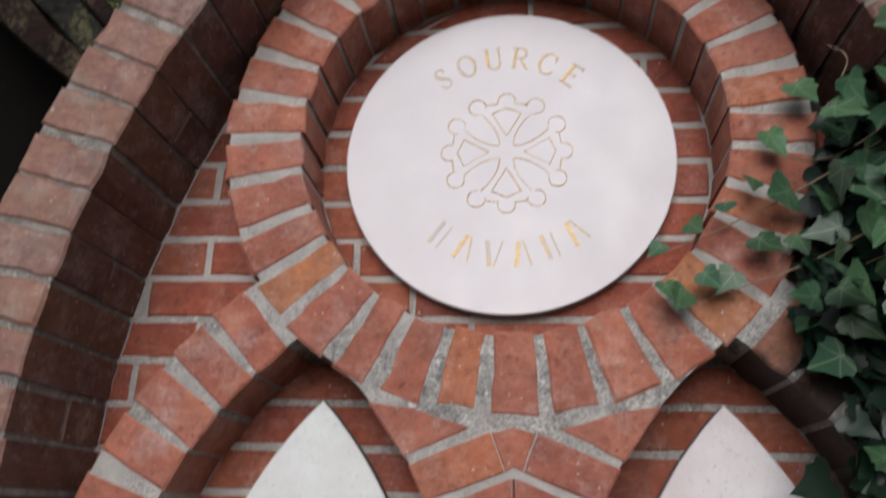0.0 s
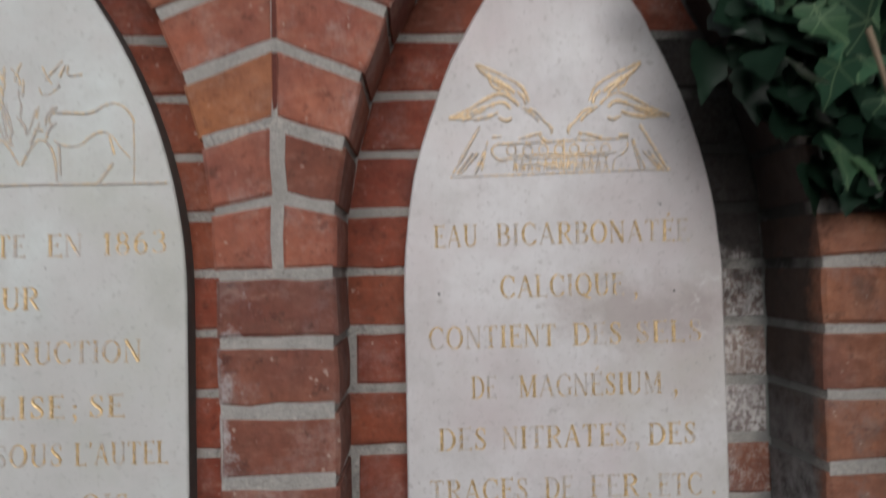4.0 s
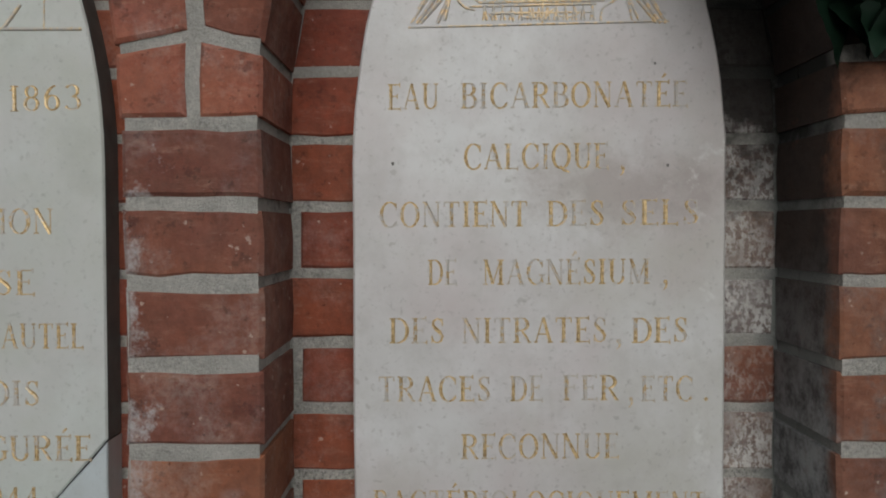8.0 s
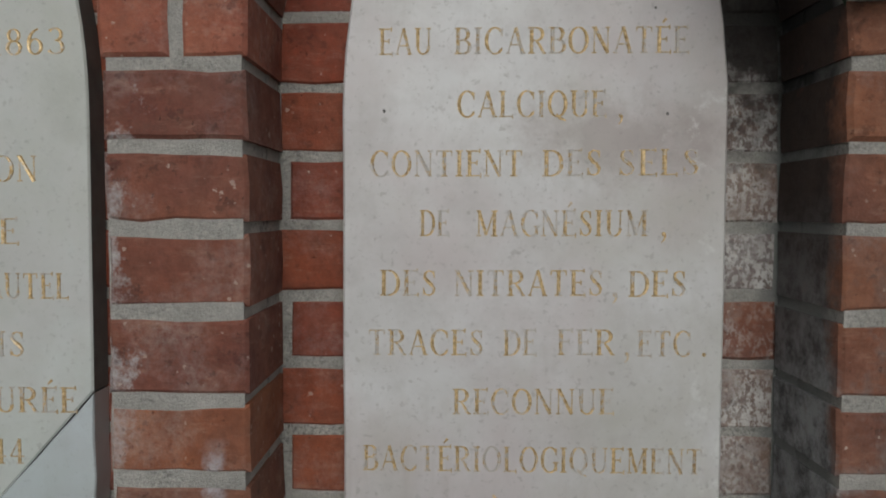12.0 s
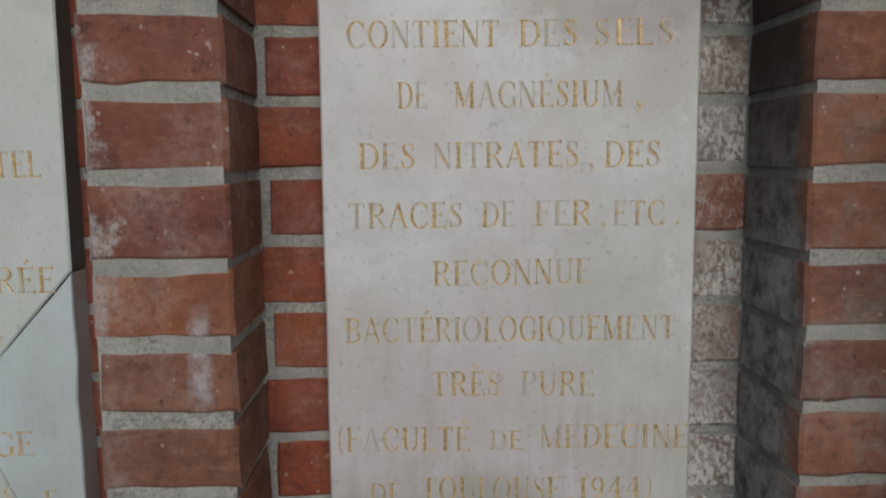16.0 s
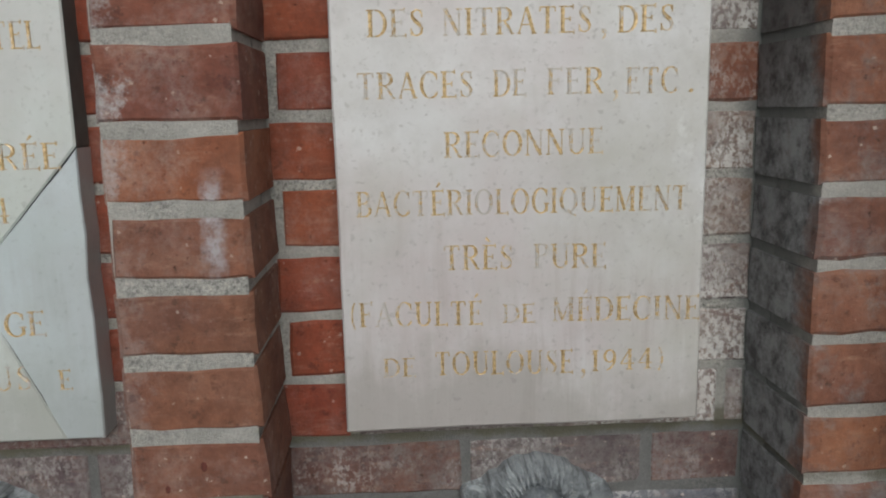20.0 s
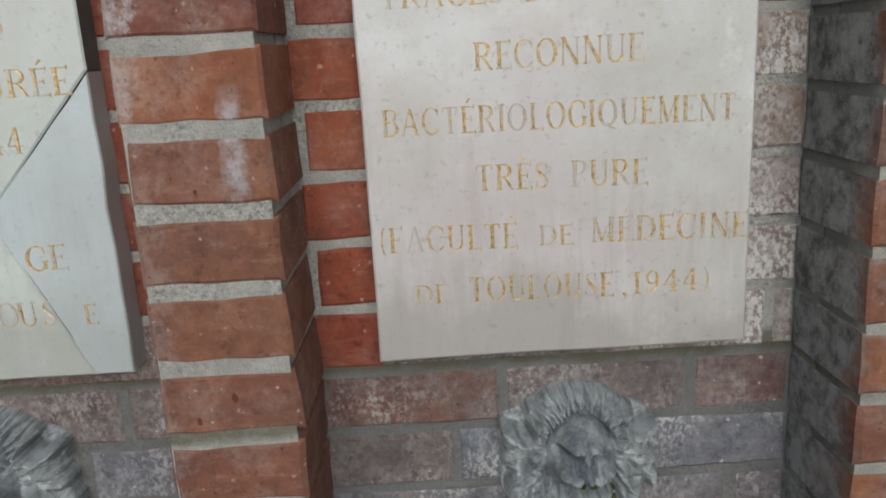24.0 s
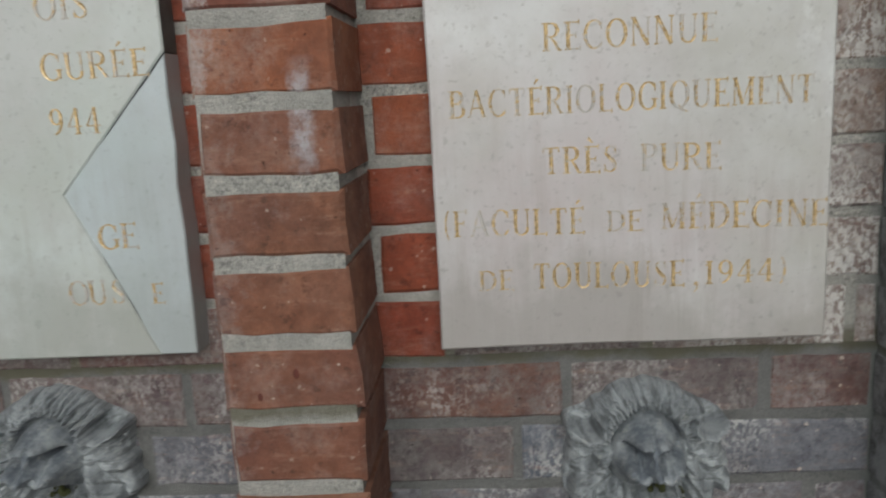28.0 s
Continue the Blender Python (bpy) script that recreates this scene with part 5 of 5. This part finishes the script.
            h -= 0.009 * bump(x, zf, 0, 0.034, 0.0032, 0.012) + 0.009 * bump(x, zf, 0, -0.016, 0.0018, 0.007)
            h -= 0.056 * bump(x, zf, 0, -0.037, 0.022, 0.0115)
            h += 0.012 * bump(x, zf, 0, -0.064, 0.02, 0.010)
            h += 0.002 * noise.noise((x * 130, z * 130, 3.0)) + 0.0012 * noise.noise((x * 420, z * 420, 8.0))
            row.append(bm.verts.new((x, -max(1.5 * h, 0.002) if q < 1 else 0.012, z)))
            if i == 0:
                break
        rows.append(row)
    for j in range(turns):
        bm.faces.new((rows[0][0], rows[1][j], rows[1][(j + 1) % turns]))
    for i in range(1, rings):
        for j in range(turns):
            k = (j + 1) % turns
            bm.faces.new((rows[i][j], rows[i + 1][j], rows[i + 1][k], rows[i][k]))
    bmesh.ops.recalc_face_normals(bm, faces=bm.faces)
    for f in bm.faces:
        f.smooth = True
    return bm


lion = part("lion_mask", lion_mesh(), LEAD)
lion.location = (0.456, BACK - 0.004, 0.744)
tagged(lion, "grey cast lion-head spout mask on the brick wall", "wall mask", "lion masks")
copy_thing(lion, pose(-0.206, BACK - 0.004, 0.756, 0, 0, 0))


def moss_clump(cx, cz, count, seed):
    rnd = random.Random(seed)
    bm = bmesh.new()
    for n in range(count):
        x, z = cx + rnd.gauss(0, 0.03), cz + rnd.gauss(0, 0.010)
        y = BACK - rnd.uniform(0.0, 0.03)
        if n % 2:       # tufts that grow in the open mouth
            x, z, y = cx + rnd.gauss(0.012, 0.012), cz + 0.042 + rnd.gauss(0, 0.007), BACK - rnd.uniform(0.02, 0.036)
        r = rnd.uniform(0.0015, 0.0045)
        bmesh.ops.create_icosphere(bm, subdivisions=1, radius=r, matrix=Matrix.Translation((x, y, z)) @ Matrix.Diagonal((1, 0.8, rnd.uniform(0.8, 2.2), 1)))
    return bm


for cx, cz in ((0.462, 0.664), (-0.2, 0.676)):
    moss = part("moss", moss_clump(cx, cz, 170, int(cx * 1000)), MOSS)
    tagged(moss, "damp olive-green moss in and under the lion spout", "moss", kind="stuff")


# ---------------------------------------------------------------- ivy
LOBES = [(0.0, -0.06), (0.2, -0.19), (0.42, -0.15), (0.53, 0.05), (0.43, 0.18), (0.45, 0.36), (0.31, 0.47), (0.2, 0.62), (0.1, 0.83), (0.0, 1.0)]


def leaf_mesh(name, bend, fold, wide):
    bm = bmesh.new()
    right = [(x * wide, z) for x, z in LOBES]
    spine = [(0.0, z) for z in (-0.08, 0.15, 0.4, 0.65, 1.0)]

    def lift(x, z):
        return -fold * abs(x) - bend * (z - 0.2) ** 2 + 0.05 * math.sin(6 * z + 5 * abs(x))

    mid = [bm.verts.new((0, -0.02 + lift(0, z), -z)) for _, z in spine]
    for side in (1, -1):
        rim = [mid[0]] + [bm.verts.new((side * x, lift(x, z) + 0.03, -z)) for x, z in right[1:-1]] + [mid[-1]]
        fan = [(0, 1, 2, 0), (0, 2, 3, 1), (1, 3, 4, 1), (1, 4, 5, 2), (2, 5, 6, 2), (2, 6, 7, 3), (3, 7, 8, 3), (3, 8, 9, 4)]
        for m, p, q, n in fan:
            loop = [mid[m], rim[p], rim[q]] + ([mid[n]] if n != m else [])
            loop = list(dict.fromkeys(loop))
            if len(loop) > 2:
                bm.faces.new(loop if side < 0 else loop[::-1])
    for f in bm.faces:
        f.smooth = True
    data = bpy.data.meshes.new(name)
    bm.normal_update()
    bm.to_mesh(data)
    bm.free()
    data.materials.append(LEAF)
    return data


leaves = [leaf_mesh("leaf", b, f, w) for b, f, w in ((0.18, 0.16, 1.0), (0.3, 0.05, 1.1), (0.1, 0.28, 0.92), (-0.1, 0.12, 1.05))]
ivy = new("ivy")
ivy.location = (0.8, 1.15, 1.55)
tagged(ivy, "dark green climbing ivy hanging over the brick arch", "ivy")
EDGE = [(2.95, 0.86), (2.62, 0.73), (2.46, 0.635), (2.35, 0.59), (2.2, 0.55), (2.1, 0.525), (2.03, 0.54), (1.98, 0.6), (1.9, 0.585), (1.8, 0.61), (1.755, 0.63), (1.7, 0.67), (1.6, 0.72)]


def ivy_left(z):
    for (z1, x1), (z0, x0) in zip(EDGE, EDGE[1:]):
        if z0 <= z <= z1:
            return x0 + (x1 - x0) * (z - z0) / (z1 - z0)
    return 0.9


rnd = random.Random(11)


def leaf_pose(x, y, z, size):
    turn = Euler((rnd.gauss(-0.45, 0.45), rnd.gauss(0.1, 0.85), rnd.gauss(0.0, 0.6)))
    return Matrix.LocRotScale((x, y, z), turn, (size,) * 3)


def ivy_spot(lo, hi, dense=False):
    while True:
        z = rnd.uniform(1.6 if dense else 1.71, 2.9)
        x = rnd.uniform(0.5, 0.98)
        left = ivy_left(z)
        if x < left or (not dense and z < 1.78 and rnd.random() < 0.5) or (not dense and 1.9 < z < 2.07 and rnd.random() < 0.75):
            continue
        into = min(1.0, (x - left) / 0.18)
        front = (1.20 if z > 2.06 else 1.19) - (0.3 if z > 2.06 else 0.06) * into
        return x, front + rnd.uniform(lo, hi) + rnd.gauss(0, 0.012), z


def add_leaf(m, parent=ivy):
    ob = new("leaf", rnd.choice(leaves))
    ob.parent = parent
    ob.matrix_parent_inverse = Matrix.Translation(-Vector(parent.location))
    ob.matrix_basis = m
    return ob


for _ in range(330):
    x, y, z = ivy_spot(-0.05, 0.03)
    add_leaf(leaf_pose(x, y, z, rnd.choice((0.038, 0.043, 0.048, 0.054, 0.06, 0.066, 0.074)) * (0.8 if z < 1.95 else 1.0)))
SPRIGS = [      # leaves on the shoots that reach over the ring: across, height, size
    (0.562, 2.47, 0.055), (0.511, 2.385, 0.05), (0.48, 2.31, 0.036), (0.433, 2.265, 0.032), (0.38, 2.235, 0.038), (0.332, 2.2, 0.032),
    (0.335, 2.135, 0.045), (0.362, 2.125, 0.05), (0.395, 2.155, 0.042), (0.436, 2.155, 0.045), (0.48, 2.21, 0.05), (0.526, 2.285, 0.07), (0.536, 2.215, 0.042)]
for x, z, size in SPRIGS:
    turn = Euler((rnd.gauss(-0.35, 0.2), rnd.gauss(0.0, 0.7), rnd.gauss(0.0, 0.3)))
    add_leaf(Matrix.LocRotScale((x, 1.206 - 0.012 * rnd.random(), z), turn, (size,) * 3))
for x, z, size in ((0.561, 2.36, 0.055), (0.582, 2.4, 0.05), (0.677, 2.5, 0.08), (0.662, 2.42, 0.075), (0.669, 2.35, 0.08), (0.595, 2.13, 0.06), (0.634, 2.17, 0.085), (0.634, 2.08, 0.08), (0.534, 2.12, 0.06), (0.576, 2.2, 0.06), (0.563, 2.1, 0.065), (0.564, 2.27, 0.055), (0.632, 1.628, 0.046), (0.655, 1.618, 0.034), (0.6, 1.7, 0.04), (0.642, 1.705, 0.045), (0.675, 1.67, 0.04), (0.622, 1.745, 0.042), (0.575, 1.775, 0.045)):
    add_leaf(leaf_pose(x, 1.08 - 0.02 * rnd.random(), z, size))

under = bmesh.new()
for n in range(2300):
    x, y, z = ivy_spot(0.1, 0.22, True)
    if n % 3 == 0:      # growth painted dark for shade, creeping over the brickwork beyond the outer leaves
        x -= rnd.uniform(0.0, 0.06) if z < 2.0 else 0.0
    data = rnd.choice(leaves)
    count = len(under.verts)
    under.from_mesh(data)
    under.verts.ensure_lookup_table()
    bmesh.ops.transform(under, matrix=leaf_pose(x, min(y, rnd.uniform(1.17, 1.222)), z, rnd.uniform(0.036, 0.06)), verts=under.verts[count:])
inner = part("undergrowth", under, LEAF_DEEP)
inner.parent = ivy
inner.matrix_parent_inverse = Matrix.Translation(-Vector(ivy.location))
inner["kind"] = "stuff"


def tube(name, points, radius, material, parent=None, taper=0.4):
    curve = bpy.data.curves.new(name, "CURVE")
    curve.dimensions, curve.bevel_depth, curve.bevel_resolution, curve.resolution_u = "3D", radius, 2, 5
    spline = curve.splines.new("BEZIER")
    spline.bezier_points.add(len(points) - 1)
    for n, (point, co) in enumerate(zip(spline.bezier_points, points)):
        point.co = co
        point.handle_left_type = point.handle_right_type = "AUTO"
        point.radius = 1 - (1 - taper) * n / max(1, len(points) - 1)
    temp = bpy.data.objects.new(name, curve)
    data = bpy.data.meshes.new_from_object(temp)
    bpy.data.objects.remove(temp)
    bpy.data.curves.remove(curve)
    data.materials.clear()
    data.materials.append(material)
    ob = new(name, data)
    ob.parent = parent
    if parent is not None:
        ob.matrix_parent_inverse = Matrix.Translation(-Vector(parent.location))
    return ob


for pts, r in (
    ([(0.62, 1.12, 2.2), (0.52, 1.2, 2.16), (0.43, 1.222, 2.135), (0.34, 1.222, 2.12)], 0.002),
    ([(0.64, 1.12, 2.33), (0.53, 1.2, 2.28), (0.42, 1.22, 2.23), (0.325, 1.222, 2.19)], 0.002),
    ([(0.70, 1.1, 2.4), (0.62, 1.15, 2.34), (0.57, 1.18, 2.33), (0.5, 1.21, 2.36)], 0.0026),
    ([(0.62, 1.12, 2.38), (0.6, 1.13, 2.43), (0.61, 1.12, 2.47), (0.59, 1.13, 2.5)], 0.002),
    ([(0.655, 1.05, 1.73), (0.66, 1.04, 1.69), (0.668, 1.04, 1.655), (0.676, 1.05, 1.62)], 0.003),
    ([(0.9, 1.1, 2.3), (0.74, 1.06, 2.2), (0.6, 1.14, 2.15)], 0.003)):
    tube("stem", pts, r, STEM, ivy)


# ---------------------------------------------------------------- beyond the arch: eaves and trees
eaves = new("eaves")
tagged(eaves, "weathered grey eaves boards with lichen behind the arch", "eaves")
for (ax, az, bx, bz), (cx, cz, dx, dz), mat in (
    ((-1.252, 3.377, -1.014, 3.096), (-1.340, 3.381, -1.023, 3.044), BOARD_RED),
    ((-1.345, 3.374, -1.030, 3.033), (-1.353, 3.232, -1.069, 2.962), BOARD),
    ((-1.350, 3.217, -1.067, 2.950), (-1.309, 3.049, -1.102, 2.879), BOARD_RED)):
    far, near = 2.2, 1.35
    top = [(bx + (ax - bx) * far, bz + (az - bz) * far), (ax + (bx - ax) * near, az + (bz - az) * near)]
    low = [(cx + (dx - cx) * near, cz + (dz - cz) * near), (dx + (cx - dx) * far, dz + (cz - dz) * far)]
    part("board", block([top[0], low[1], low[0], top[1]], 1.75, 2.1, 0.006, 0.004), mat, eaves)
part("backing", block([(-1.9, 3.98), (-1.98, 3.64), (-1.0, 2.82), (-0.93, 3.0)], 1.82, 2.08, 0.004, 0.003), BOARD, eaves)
# black sheet added where only shade lies below the boards
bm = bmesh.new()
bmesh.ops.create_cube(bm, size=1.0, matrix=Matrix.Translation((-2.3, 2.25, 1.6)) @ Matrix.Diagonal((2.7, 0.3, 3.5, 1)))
tagged(part("wall_side", bm, DARK_WALL), "near-black wall standing in for the shade below the eaves", "wall", kind="structure")


def tree(x, y, height, crown_r, seed):
    r2 = random.Random(seed)
    top = new("tree")
    top.location = (x, y, 0)
    tagged(top, "tall tree with loose olive-green foliage against pale sky", "tree", "trees beyond the arch")
    tube("trunk", [(x, y, 0), (x + 0.1, y, height * 0.4), (x - 0.05, y + 0.1, height * 0.75), (x, y, height)], 0.16, BARK, top, 0.25)
    for i in range(9):
        z = height * r2.uniform(0.4, 0.95)
        a = r2.uniform(0, 6.28)
        l = crown_r * r2.uniform(0.6, 1.0)
        tube("limb", [(x, y, z), (x + math.cos(a) * l * 0.5, y + math.sin(a) * l * 0.5, z + l * 0.2), (x + math.cos(a) * l, y + math.sin(a) * l, z + l * 0.15)], 0.05, BARK, top, 0.2)
    verts, faces = [], []
    for c in range(125):
        a, u = r2.uniform(0, 6.28), r2.uniform(-1, 1)
        q = crown_r * r2.random() ** 0.45
        cx, cy, cz = x + math.cos(a) * q * math.sqrt(1 - u * u), y + math.sin(a) * q * math.sqrt(1 - u * u), height * 0.72 + u * height * 0.32 * (q / crown_r)
        for _ in range(150):
            p = Vector((cx + r2.gauss(0, 0.2), cy + r2.gauss(0, 0.2), cz + r2.gauss(0, 0.16)))
            e = Euler((r2.uniform(0, 3), r2.uniform(0, 3), r2.uniform(0, 3))).to_matrix()
            s = r2.uniform(0.025, 0.045)
            n = len(verts)
            verts += [p + e @ Vector(v) * s for v in ((-0.6, 0, 0), (0, -1, 0.1), (0.6, 0, 0), (0, 1, 0.1))]
            faces.append((n, n + 1, n + 2, n + 3))
    data = bpy.data.meshes.new("crown")
    data.from_pydata(verts, [], faces)
    data.materials.append(TREE_LEAF)
    ob = new("crown", data)
    ob.parent = top
    ob.matrix_parent_inverse = Matrix.Translation((-x, -y, 0))
    ob["kind"] = "stuff"
    return top


tree(-4.0, 5.6, 8.6, 2.3, 5)
tree(-5.6, 7.6, 9.5, 2.6, 6)
tree(-2.2, 8.2, 9.0, 2.4, 7)

# unseen dark walls, added to close the yard and cut light from the horizon
for n, (x, y, sx, sy) in enumerate(((0, -4.6, 12.0, 0.3), (-6.1, -1.5, 0.3, 6.5), (6.1, -1.5, 0.3, 6.5))):
    bm = bmesh.new()
    bmesh.ops.create_cube(bm, size=1.0, matrix=Matrix.Translation((x, y, 0.7)) @ Matrix.Diagonal((sx, sy, 1.4, 1)))
    tagged(part("wall_yard", bm, SHADE_WALL), "plain dark wall added out of view to cut low light", "wall", kind="structure")
